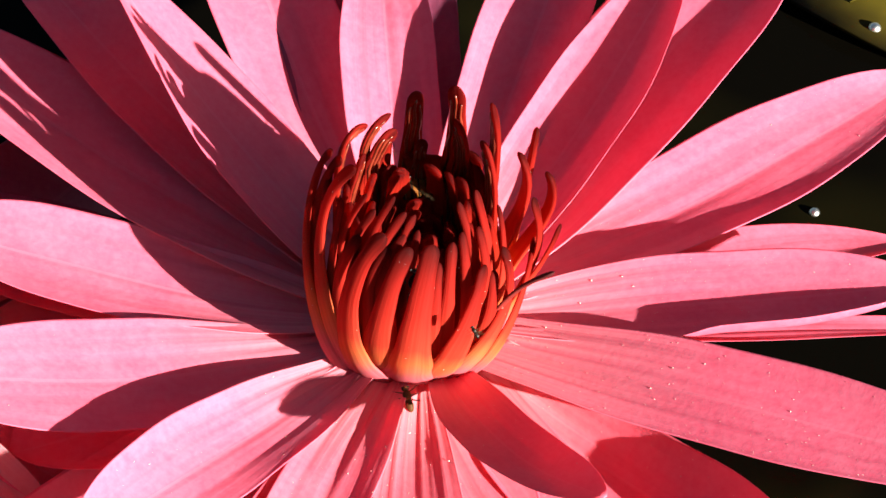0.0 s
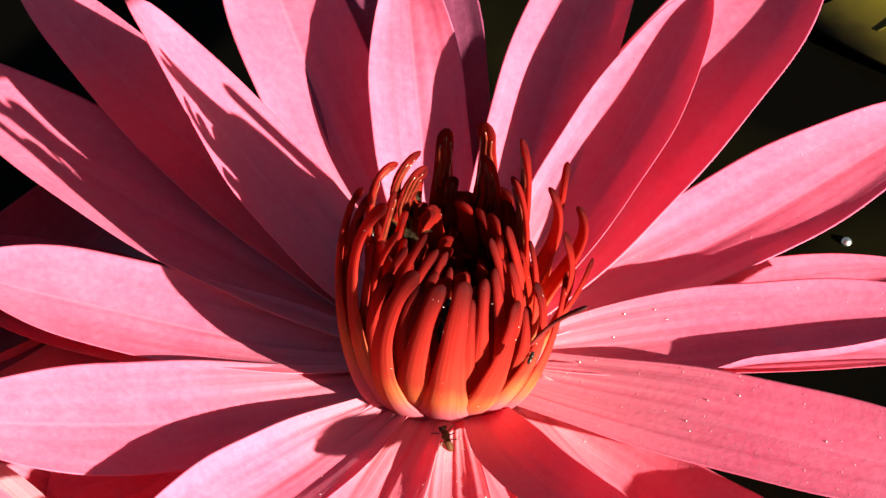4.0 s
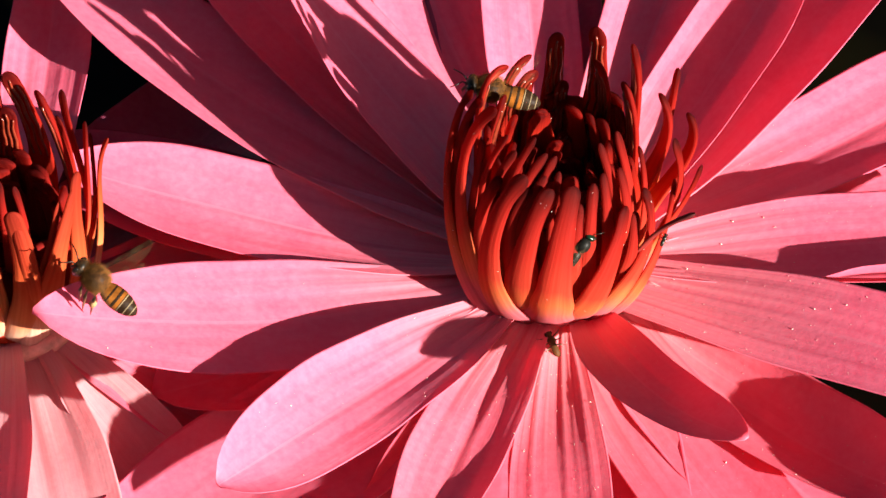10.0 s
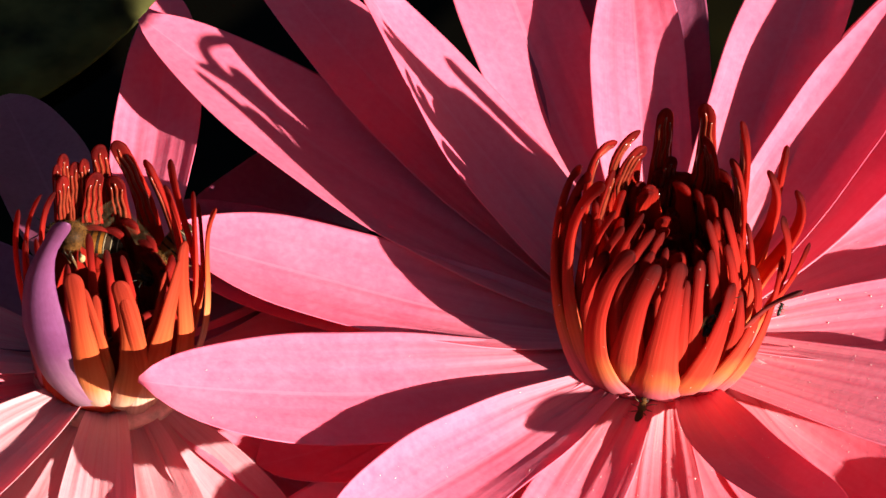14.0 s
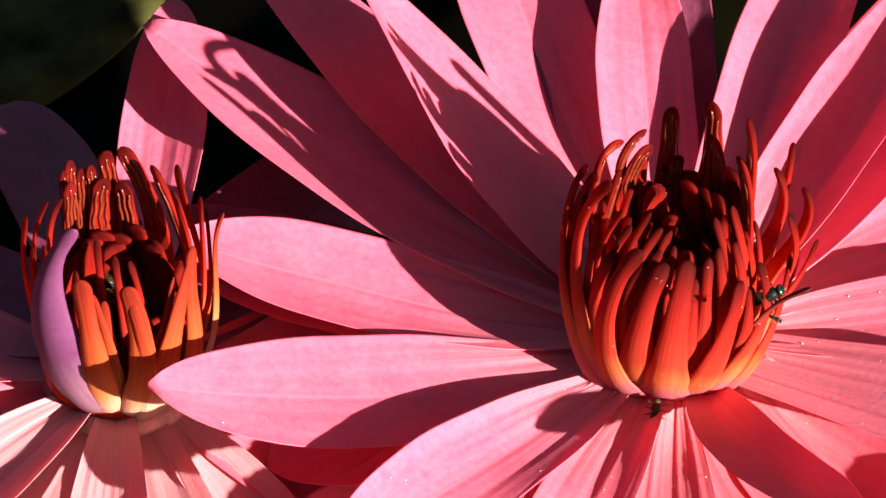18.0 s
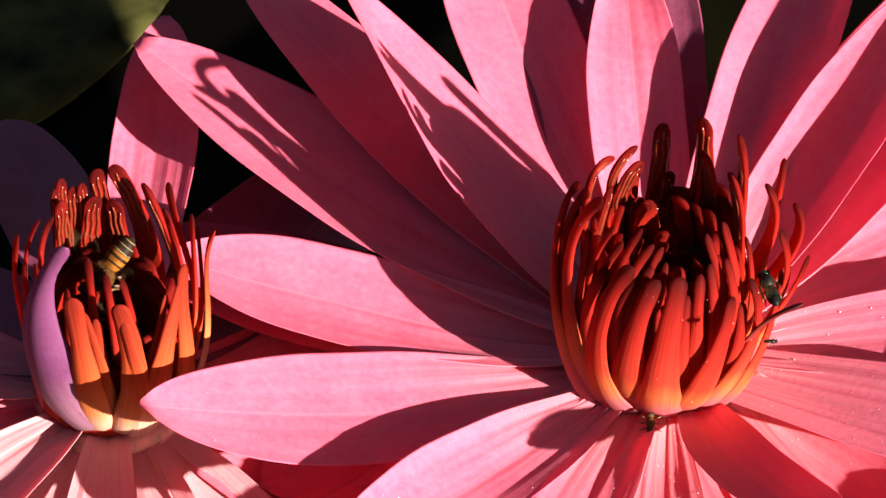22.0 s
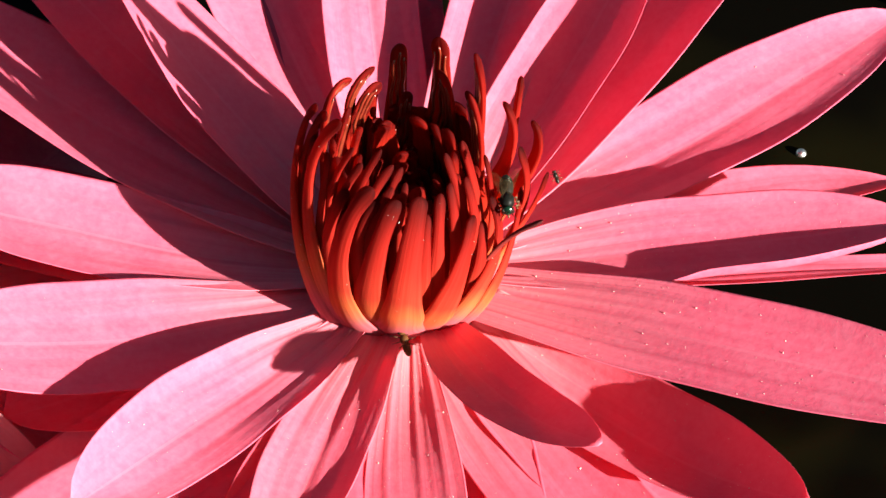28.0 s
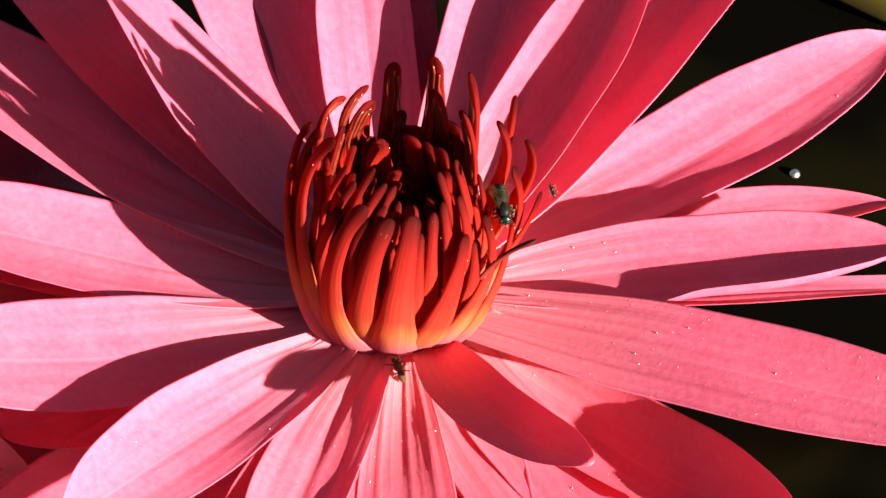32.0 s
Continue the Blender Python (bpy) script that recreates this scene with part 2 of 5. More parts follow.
def petal(parent, material, az, incl, length, width, bend, cup, twist, sweep, z0=1.0, tip=0.55, r0=11.0, base=0.14, curl=0.0, fold=0.0, dust=0, seed=0, label=""):
    """One petal: a cupped, tapering blade with veins and real thickness."""
    n, m = 36, 30
    rng = random.Random(seed * 977 + int(az * 10))
    ph = [rng.uniform(0, 6.28) for _ in range(6)]
    bm = bmesh.new()
    uvl = bm.loops.layers.uv.new("UVMap")
    sheets = []
    rows = centre_line(az, incl, length, bend, sweep, r0, z0, n)
    for sheet in (0, 1):
        grid = []
        for i, (s, p, t, b, u) in enumerate(rows):
            s2 = min(s, 0.997)
            w = leaf_width(s2, width, tip, base)
            tw = radians(twist) * s
            bb, uu = b * math.cos(tw) + u * math.sin(tw), u * math.cos(tw) - b * math.sin(tw)
            line = []
            for j in range(m + 1):
                x = math.sin((j / m - 0.5) * math.pi) * 0.5 + (j / m - 0.5)
                wav = 1 + 0.018 * math.sin(9 * s + ph[0]) * x + 0.012 * math.sin(21 * s + ph[1])
                lift = cup * x * x * w
                lift += (0.12 * math.cos(x * 11 + ph[2]) + 0.07 * math.cos(x * 27 + ph[5])) * (1 - s) ** 0.9 * min(1, w / 5)
                lift -= 0.35 * math.exp(-(x / 0.1) ** 2) * (1 - s) ** 0.7
                lift -= 0.11 * (0.5 + 0.5 * math.cos(x * 20 + ph[5])) ** 3 * (1 - s) ** 1.2 * min(1, w / 5)
                lift += 0.35 * math.sin(5.5 * s + ph[3]) * x + 0.22 * math.sin(11 * s + ph[4] + 2 * x)
                lift += fold * w * max(0.0, x) ** 2
                side = x * w * wav
                if curl:
                    roll = max(0.0, x * (1 if curl > 0 else -1) - 0.72) / 0.28
                    k = abs(curl) * roll * min(1.0, max(0.0, (s - 0.35) / 0.15))
                    lift += k * 1.5 * w * 0.28 * roll
                    side -= (1 if curl > 0 else -1) * k * w * 0.24 * roll
                thick = 0.75 * (1 - 0.8 * abs(x) ** 3) * (1 - 0.6 * s)
                line.append(bm.verts.new((p + bb * side + uu * (lift - sheet * thick)) * MM))
            grid.append(line)
        sheets.append(grid)
    if dust:
        DUST.append(([(sheets[0][i][j].co.copy(), sheets[0][i + 1][j + 1].co.copy()) for i in range(1, n - 4) for j in range(1, m - 1)], dust))

    def face(vs, st):
        f = bm.faces.new(vs)
        for loop, (a, c) in zip(f.loops, st):
            loop[uvl].uv = (a, c)

    for sheet, grid in enumerate(sheets):
        for i in range(n - 1):
            for j in range(m):
                q = [(i, j), (i, j + 1), (i + 1, j + 1), (i + 1, j)]
                if sheet == 0:
                    q = [q[0], q[3], q[2], q[1]]
                face([grid[a][c] for a, c in q], [(a / (n - 1), c / m) for a, c in q])
    top, low = sheets
    for i in range(n - 1):
        for j, turn in ((0, 1), (m, -1)):
            q = [top[i][j], low[i][j], low[i + 1][j], top[i + 1][j]]
            face(q[::turn], [(i / n, j / m)] * 4)
    for j in range(m):
        for i, turn in ((0, -1), (n - 1, 1)):
            face([top[i][j], low[i][j], low[i][j + 1], top[i][j + 1]][::turn], [(i / n, j / m)] * 4)
    bmesh.ops.recalc_face_normals(bm, faces=bm.faces)
    return part("petal", bm, material, parent, label)


def stamen(parent, material, line, width, blunt=0.42, anthers=False, dust=0, flare=0.22, cup=0.3, name="stamen", label=""):
    """One stamen: a strap-like filament bowed from its foot to its tip, blunt at the end, with pollen sacs along its inner face."""
    stations = [i / 20 * 0.9 for i in range(21)] + [0.925, 0.945, 0.963, 0.978, 0.989, 0.996, 1.0]
    n, ring = len(stations), 14
    bm = bmesh.new()
    uvl = bm.loops.layers.uv.new("UVMap")
    rings, spine = [], []
    line = [Vector(p) for p in line]
    rng = random.Random(int(line[0].x * 131 + line[0].y * 71 + line[-1].z * 17))
    p1, p2, p3 = (rng.uniform(0, 6.28) for _ in range(3))
    for s in stations:
        c = 1 - s
        pts = line
        while len(pts) > 2:
            pts = [a * c + b * s for a, b in zip(pts, pts[1:])]
        q = pts[0] * c + pts[1] * s
        t = (pts[1] - pts[0]).normalized()
        out = Vector((q.x, q.y, 0)).normalized()
        bb = t.cross(out)
        bb = bb.normalized() if bb.length > 0.1 else t.cross(Vector((0, 0, 1))).normalized()
        uu = t.cross(bb).normalized()
        fall = min(1.0, max(0.0, (s - 0.22) / 0.7))
        taper = 1 - (1 - blunt) * fall * fall * (3 - 2 * fall)
        taper += flare * max(0.0, 1 - s / 0.22) ** 1.3
        end = math.sqrt(max(0.02, 1 - max(0.0, (s - 0.945) / 0.055) ** 2))
        knob = 1 + 0.16 * math.exp(-((s - 0.93) / 0.05) ** 2) * (0.5 + 0.5 * math.sin(p1))
        w = 0.5 * width * taper * end * knob * (1 + 0.04 * math.sin(11 * s + p1) + 0.025 * math.sin(27 * s + p3))
        d = min(0.62, max(0.34, 0.17 * width)) * (0.7 + 0.3 * taper) * end
        q = q + bb * (0.16 * math.sin(7 * s + p2) * s) + uu * (0.12 * math.sin(8 * s + p3) * s)
        turn = 0.3 * math.sin(p2) * s
        bb, uu = bb * math.cos(turn) + uu * math.sin(turn), uu * math.cos(turn) - bb * math.sin(turn)
        spine.append((s, q, bb, uu, w, d))
        loop_verts = []
        for j in range(ring):
            a = 2 * math.pi * j / ring
            x, y = math.cos(a), math.sin(a)
            x = math.copysign(abs(x) ** 0.8, x)
            keel = cup * w * x * x - 0.06 * w * math.exp(-(x / 0.25) ** 2)
            loop_verts.append(bm.verts.new((q + bb * (w * x) + uu * (d * y + keel * (1 - 0.6 * s))) * MM))
        rings.append(loop_verts)
    if dust:
        DUST.append(([(rings[i][j].co.copy(), rings[i + 1][j].co.copy()) for i in range(2, n - 6) for j in range(ring // 2 + 1, ring)], dust))
    for i in range(n - 1):
        for j in range(ring):
            k = (j + 1) % ring
            f = bm.faces.new([rings[i][j], rings[i][k], rings[i + 1][k], rings[i + 1][j]])
            for loop, (a, c) in zip(f.loops, ((i, j), (i, j + 1), (i + 1, j + 1), (i + 1, j))):
                loop[uvl].uv = (stations[a], c / ring)
    bm.faces.new(rings[0][::-1])
    for loop in bm.faces.new(rings[-1]).loops:
        loop[uvl].uv = (1.0, 0.5)
    bmesh.ops.recalc_face_normals(bm, faces=bm.faces)
    ob = part(name, bm, material, parent, label)
    if anthers:
        for side in (-0.58, 0.0, 0.58):
            pts = [(q + bb * ((side + 0.09 * math.sin(38 * s + p1 + side)) * w) + uu * (d * 0.9 + 0.06 * w)) for s, q, bb, uu, w, d in spine if 0.45 < s < 0.965 - 0.05 * abs(side)]
            part("anther", tube(pts, [0.15 + 0.11 * math.sin(math.pi * i / (len(pts) - 1)) for i in range(len(pts))], 6), ANTHER, ob)
    return ob


def tube(points, radii, seg=7):
    """A round rod along points, in millimetres."""
    bm = bmesh.new()
    rings = []
    for i, p in enumerate(points):
        p = Vector(p)
        a = Vector(points[max(0, i - 1)])
        b = Vector(points[min(len(points) - 1, i + 1)])
        t = (b - a).normalized()
        side = t.orthogonal().normalized()
        up = t.cross(side)
        rings.append([bm.verts.new((p + (side * math.cos(q) + up * math.sin(q)) * radii[i]) * MM) for q in (2 * math.pi * j / seg for j in range(seg))])
    for a, b in zip(rings, rings[1:]):
        for j in range(seg):
            bm.faces.new([a[j], a[(j + 1) % seg], b[(j + 1) % seg], b[j]])
    bm.faces.new(rings[0][::-1])
    bm.faces.new(rings[-1])
    bmesh.ops.recalc_face_normals(bm, faces=bm.faces)
    return bm


def lathe(profile, seg=32):
    """A bmesh turned about z from (radius, height) pairs in millimetres."""
    bm = bmesh.new()
    rings = []
    for r, z in profile:
        rings.append([bm.verts.new((r * math.cos(2 * math.pi * j / seg) * MM, r * math.sin(2 * math.pi * j / seg) * MM, z * MM)) for j in range(seg)])
    for a, b in zip(rings, rings[1:]):
        for j in range(seg):
            bm.faces.new([a[j], a[(j + 1) % seg], b[(j + 1) % seg], b[j]])
    bm.faces.new(rings[0][::-1])
    bm.faces.new(rings[-1])
    bmesh.ops.recalc_face_normals(bm, faces=bm.faces)
    return bm


# ---------------------------------------------------------------- the pond
WATER_Z = -0.034


def pond():
    bm = bmesh.new()
    bmesh.ops.create_grid(bm, x_segments=8, y_segments=8, size=60.0)
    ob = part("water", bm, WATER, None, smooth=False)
    ob.location.z = WATER_Z
    tagged(ob, "dark still pond water with olive patches", "water", kind="structure")


def lily_pad(at, radius, turn, label, material):
    """A floating leaf: a round, slightly waved blade with one notch."""
    bm = bmesh.new()
    seg, rings = 72, 10
    grids = []
    for low in (0, 1):
        rows = []
        for i in range(rings + 1):
            row = []
            for j in range(seg + 1):
                a = radians(12 + 336 * j / seg)
                r = radius * i / rings * (1 + 0.02 * math.sin(5 * a + 1) * i / rings)
                z = 0.9 * math.sin(4 * a) * (i / rings) ** 2 + 0.5 * math.sin(9 * a + i) * i / rings - 0.9 * low
                row.append(bm.verts.new(Vector((r * math.cos(a), r * math.sin(a), z)) * MM))
            rows.append(row)
        grids.append(rows)
        for i in range(rings):
            for j in range(seg):
                q = [rows[i][j], rows[i + 1][j], rows[i + 1][j + 1], rows[i][j + 1]]
                bm.faces.new(q[::-1] if low else q)
    for j in range(seg):
        bm.faces.new([grids[0][rings][j], grids[1][rings][j], grids[1][rings][j + 1], grids[0][rings][j + 1]])
    bmesh.ops.remove_doubles(bm, verts=bm.verts, dist=1e-6)
    bmesh.ops.recalc_face_normals(bm, faces=bm.faces)
    root = new("lily_pad")
    root.empty_display_size = 0.02
    part("blade", bm, material, root)
    for i in range(13):
        a = radians(24 + 26 * i)
        reach = radius * (0.9 - 0.06 * (i % 2))
        pts = [(r * math.cos(a + 0.05 * math.sin(r * 0.06 + i)), r * math.sin(a + 0.05 * math.sin(r * 0.06 + i)), 0.15 + 0.9 * math.sin(4 * a) * (r / radius) ** 2) for r in (3 + (reach - 3) * j / 8 for j in range(9))]
        part("vein", tube(pts, [0.9 - 0.09 * j for j in range(9)], 6), material, root)
    root.matrix_basis = pose(at[0] * MM, at[1] * MM, WATER_Z + 0.0015, 0, 0, turn)
    tagged(root, label, "leaf", group="lily pads on the water")


def bubble(at, radius, height=0.0):
    bm = lathe([(radius * math.sin(a), radius * (math.cos(a) * 0.9)) for a in (0.05, 0.3, 0.6, 0.9, 1.2, 1.5, 1.75)][::-1], 20)
    ob = part("bubble", bm, FILM)
    ob.location = Vector((at[0] * MM, at[1] * MM, WATER_Z + height * MM))
    tagged(ob, "clear round air bubble on the dark water", "bubble", group="bubbles on the water")


pond()
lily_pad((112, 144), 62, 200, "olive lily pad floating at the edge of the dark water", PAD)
lily_pad((-156, 146), 78, 20, "olive lily pad by the flowers, its shade painted into a dim colour", PAD_SHADED)
bubble((63.2, 58.0), 0.9)
bubble((75.2, 99.1), 1.1, 2.4)
bubble((-111.7, 70.0), 0.9)
bubble((-112.7, 68.7), 0.7)



# ---------------------------------------------------------------- the flowers
def flower_root(name, at, label, flesh):
    root = new(name)
    root.empty_display_size = 0.02
    root.location = Vector(at) * MM
    tagged(root, label, "flower", group="water lilies on the pond")
    part("receptacle", lathe([(3, -9), (8, -6), (11.6, -3), (12.4, -0.8), (11.6, 0.4), (8, 1.6), (0.5, 1.8)]), flesh, root)
    part("stalk", lathe([(4.0, WATER_Z / MM - 6), (4.2, -24), (4.6, -10), (6, -5)], 20), STALK, root, "brown round stalk rising from the water")
    return root


lily = flower_root("water_lily", (0, 0, 0), "wide open pink water lily with a crown of red stamens", RECEPTACLE)
petal(lily, PETAL, 32.1, 0.1, 80.8, 19.1, 9.2, 0.24, 6.6, 8.2, z0=1, tip=0.55, r0=11, dust=50, seed=0)
petal(lily, PETAL_OUTER, 21.2, -5.3, 70.3, 12.0, -12.1, 0.30, -13.9, -6.7, z0=-3, tip=0.55, r0=11, seed=1)
petal(lily, PETAL, 2.8, 2.7, 64.0, 17.8, -0.7, 0.19, 3.0, 3.4, z0=1, tip=0.55, r0=11, curl=-0.5, dust=120, seed=2)
petal(lily, PETAL_OUTER, 6.4, -5.8, 71.2, 5.9, 1.9, 0.25, -4.6, 1.6, z0=-3, tip=0.55, r0=11, seed=3)
petal(lily, PETAL, -24.3, 5.5, 85.2, 18.1, -0.8, 0.11, 10.0, 1.2, z0=1, tip=0.55, r0=11, base=0.3, dust=220, seed=4)
petal(lily, PETAL_WARM, -40.9, -1.2, 65.2, 15.1, 49.5, 0.31, 7.7, -5.3, z0=-1, tip=0.55, r0=11, base=0.3, fold=0.4, dust=160, seed=5)
petal(lily, PETAL_WARM, -68.3, 20.9, 52.0, 11.7, 9.0, 0.21, 2.0, 28.5, z0=1, tip=0.6, r0=11, dust=20, seed=6)
petal(lily, PETAL_OUTER, -59.5, -5.5, 74.0, 20.4, 14.2, 0.03, 5.8, 15.8, z0=-2, tip=0.55, r0=11, base=0.3, dust=120, seed=7)
petal(lily, PETAL_WARM, -89.2, 2.0, 74.8, 15.1, 6.6, 0.11, 0.1, 10.7, z0=1, tip=0.55, r0=11, base=0.04, dust=120, seed=8)
petal(lily, PETAL_WARM, -108.8, 5.9, 59.8, 13.7, -1.7, 0.26, -3.3, 8.3, z0=1, tip=0.55, r0=11, dust=80, seed=9)
petal(lily, PETAL, -130.4, 11.5, 62.7, 16.2, 2.4, 0.26, -25.7, 0.9, z0=1, tip=0.5, r0=11, base=0.1, dust=30, seed=10)
petal(lily, PETAL, -139.1, -3.6, 81.7, 29.6, 6.0, 0.19, 0.3, -7.7, z0=-4, tip=0.55, r0=11, base=0.2, seed=11)
petal(lily, PETAL, -156.9, 13.7, 71.2, 21.1, 17.1, 0.10, -11.2, -14.6, z0=1, tip=0.65, r0=11, base=0.07, dust=16, seed=12)
petal(lily, PETAL, 175.5, 11.4, 63.9, 18.8, 11.6, 0.20, 0.2, -5.5, z0=1, tip=0.55, r0=11, seed=13)
petal(lily, PETAL_OUTER, 168.6, 3.3, 65.8, 21.2, 3.1, 0.27, 7.8, -0.9, z0=-3, tip=0.55, r0=11, seed=14)
petal(lily, PETAL_SHADED, 164.1, 4.6, 70.3, 17.4, 7.0, 0.19, 4.7, -5.2, z0=-3, tip=0.55, r0=11, seed=15)
petal(lily, PETAL, 148.8, 10.2, 85.9, 23.3, 14.4, 0.23, 17.1, -3.4, z0=1, tip=0.6, r0=11, seed=16)
petal(lily, PETAL, 135.3, 13.4, 86.7, 15.7, 5.9, 0.21, 4.4, -5.3, z0=-1, tip=0.55, r0=11, seed=17)
petal(lily, PETAL, 135.2, 24.7, 64.1, 20.6, 15.3, 0.21, 46.7, -5.9, z0=1, tip=0.45, r0=11, seed=18)
petal(lily, PETAL, 112.5, 14.7, 84.6, 19.2, 1.8, 0.24, -0.6, -8.7, z0=1, tip=0.55, r0=11, seed=19)
petal(lily, PETAL, 96.1, 20.5, 57.9, 14.9, 1.2, 0.23, 1.0, -3.9, z0=1, tip=0.55, r0=11, seed=20)
petal(lily, PETAL_SHADED, 92.7, 13.3, 76.9, 17.8, -0.8, 0.24, 0.3, 1.0, z0=-2, tip=0.55, r0=11, seed=21)
petal(lily, PETAL_SHADED, 105.1, 15.4, 80.2, 15.5, -0.2, 0.24, 0.1, -1.8, z0=-2, tip=0.55, r0=11, seed=22)
petal(lily, PETAL, 68.0, 26.4, 72.5, 16.8, -2.0, 0.25, -1.0, -2.6, z0=1, tip=0.55, r0=11, seed=23)
petal(lily, PETAL, 48.2, 31.1, 58.4, 16.2, 10.1, 0.36, -2.4, 5.8, z0=1, tip=0.6, r0=11, seed=24)
petal(lily, PETAL, 48.1, 19.5, 77.4, 24.3, -0.4, 0.25, 2.0, 0.3, z0=0, tip=0.45, r0=11, seed=25)
petal(lily, PETAL, -161.4, -2.7, 51.5, 24.0, 0.7, 0.25, 0.0, -0.8, z0=-4, tip=0.55, r0=11, seed=26)
petal(lily, PETAL_OUTER, -115.8, -3.8, 53.1, 15.9, 2.4, 0.23, 0.7, -2.9, z0=-4, tip=0.55, r0=11, seed=27)
petal(lily, PETAL_OUTER, -99.8, -5.5, 50.3, 20.0, 1.0, 0.25, 0.0, -0.1, z0=-4, tip=0.55, r0=11, seed=28)
petal(lily, PETAL_OUTER, -79.4, -8.7, 46.6, 24.0, 0.7, 0.25, 0.0, -0.0, z0=-5, tip=0.55, r0=11, seed=29)
petal(lily, PETAL_OUTER, -44.4, -9.7, 49.2, 26.0, 0.6, 0.25, 0.0, 0.5, z0=-5, tip=0.55, r0=11, seed=30)

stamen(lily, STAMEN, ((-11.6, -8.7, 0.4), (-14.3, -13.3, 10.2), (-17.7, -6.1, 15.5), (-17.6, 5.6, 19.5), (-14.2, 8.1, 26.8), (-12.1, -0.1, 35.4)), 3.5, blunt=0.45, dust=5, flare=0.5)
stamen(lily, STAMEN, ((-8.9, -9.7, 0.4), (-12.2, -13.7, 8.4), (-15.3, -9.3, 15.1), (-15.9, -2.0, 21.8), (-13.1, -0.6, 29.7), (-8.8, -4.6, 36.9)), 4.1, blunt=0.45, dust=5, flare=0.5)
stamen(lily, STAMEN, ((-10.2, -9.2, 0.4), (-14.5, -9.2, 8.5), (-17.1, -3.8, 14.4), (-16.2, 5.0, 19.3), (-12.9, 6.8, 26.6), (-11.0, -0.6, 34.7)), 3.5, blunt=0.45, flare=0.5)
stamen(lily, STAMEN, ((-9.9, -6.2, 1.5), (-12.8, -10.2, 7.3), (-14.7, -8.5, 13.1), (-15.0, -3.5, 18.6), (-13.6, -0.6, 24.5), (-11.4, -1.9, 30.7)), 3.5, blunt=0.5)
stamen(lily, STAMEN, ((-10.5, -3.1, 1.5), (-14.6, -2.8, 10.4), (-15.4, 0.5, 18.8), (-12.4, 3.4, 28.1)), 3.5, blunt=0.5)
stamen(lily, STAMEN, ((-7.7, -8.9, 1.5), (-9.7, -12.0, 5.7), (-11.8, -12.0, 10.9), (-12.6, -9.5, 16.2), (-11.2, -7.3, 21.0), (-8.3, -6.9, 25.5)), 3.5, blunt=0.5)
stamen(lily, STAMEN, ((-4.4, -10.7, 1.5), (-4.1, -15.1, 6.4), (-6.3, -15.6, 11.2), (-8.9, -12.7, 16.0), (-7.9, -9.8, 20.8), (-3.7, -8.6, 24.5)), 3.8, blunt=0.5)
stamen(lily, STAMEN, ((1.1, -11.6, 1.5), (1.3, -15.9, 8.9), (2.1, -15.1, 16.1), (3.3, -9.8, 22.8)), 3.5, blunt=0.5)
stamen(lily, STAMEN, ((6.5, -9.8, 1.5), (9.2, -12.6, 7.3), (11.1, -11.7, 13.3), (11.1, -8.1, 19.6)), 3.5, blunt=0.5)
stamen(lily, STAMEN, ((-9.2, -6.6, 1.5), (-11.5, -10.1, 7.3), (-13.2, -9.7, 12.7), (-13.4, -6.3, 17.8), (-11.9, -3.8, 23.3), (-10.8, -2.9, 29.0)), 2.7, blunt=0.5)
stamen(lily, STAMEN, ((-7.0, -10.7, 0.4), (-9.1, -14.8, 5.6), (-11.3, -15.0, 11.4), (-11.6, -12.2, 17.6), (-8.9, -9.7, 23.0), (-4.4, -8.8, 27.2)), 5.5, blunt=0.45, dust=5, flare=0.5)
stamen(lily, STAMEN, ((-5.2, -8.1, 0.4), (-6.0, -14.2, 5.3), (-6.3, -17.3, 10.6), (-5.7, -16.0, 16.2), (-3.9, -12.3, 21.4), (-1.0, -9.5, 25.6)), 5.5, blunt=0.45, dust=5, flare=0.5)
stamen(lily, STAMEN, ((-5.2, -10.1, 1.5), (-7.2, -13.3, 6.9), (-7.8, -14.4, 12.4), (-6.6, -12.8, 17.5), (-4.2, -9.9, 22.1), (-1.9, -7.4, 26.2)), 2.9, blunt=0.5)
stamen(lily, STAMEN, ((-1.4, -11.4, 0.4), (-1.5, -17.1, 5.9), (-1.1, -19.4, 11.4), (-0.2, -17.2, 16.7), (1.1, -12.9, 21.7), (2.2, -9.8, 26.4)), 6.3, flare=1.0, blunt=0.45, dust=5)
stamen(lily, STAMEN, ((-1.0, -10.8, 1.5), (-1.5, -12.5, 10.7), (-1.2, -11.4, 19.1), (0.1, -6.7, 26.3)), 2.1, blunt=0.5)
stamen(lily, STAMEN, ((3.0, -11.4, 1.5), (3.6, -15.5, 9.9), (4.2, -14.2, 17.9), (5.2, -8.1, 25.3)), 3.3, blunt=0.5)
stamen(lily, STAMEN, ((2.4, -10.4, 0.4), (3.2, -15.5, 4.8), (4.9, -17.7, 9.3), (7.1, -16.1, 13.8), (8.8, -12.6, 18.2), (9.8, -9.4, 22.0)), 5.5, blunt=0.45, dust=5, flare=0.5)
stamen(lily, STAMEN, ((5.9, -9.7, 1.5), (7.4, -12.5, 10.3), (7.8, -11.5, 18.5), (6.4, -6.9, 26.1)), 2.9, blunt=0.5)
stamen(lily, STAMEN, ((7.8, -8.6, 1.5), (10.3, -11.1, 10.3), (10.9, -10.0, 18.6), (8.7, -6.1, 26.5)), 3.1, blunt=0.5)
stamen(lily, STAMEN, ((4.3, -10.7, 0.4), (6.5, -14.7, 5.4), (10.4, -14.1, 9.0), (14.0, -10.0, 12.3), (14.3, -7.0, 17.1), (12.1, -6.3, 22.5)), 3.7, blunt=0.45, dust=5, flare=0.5)
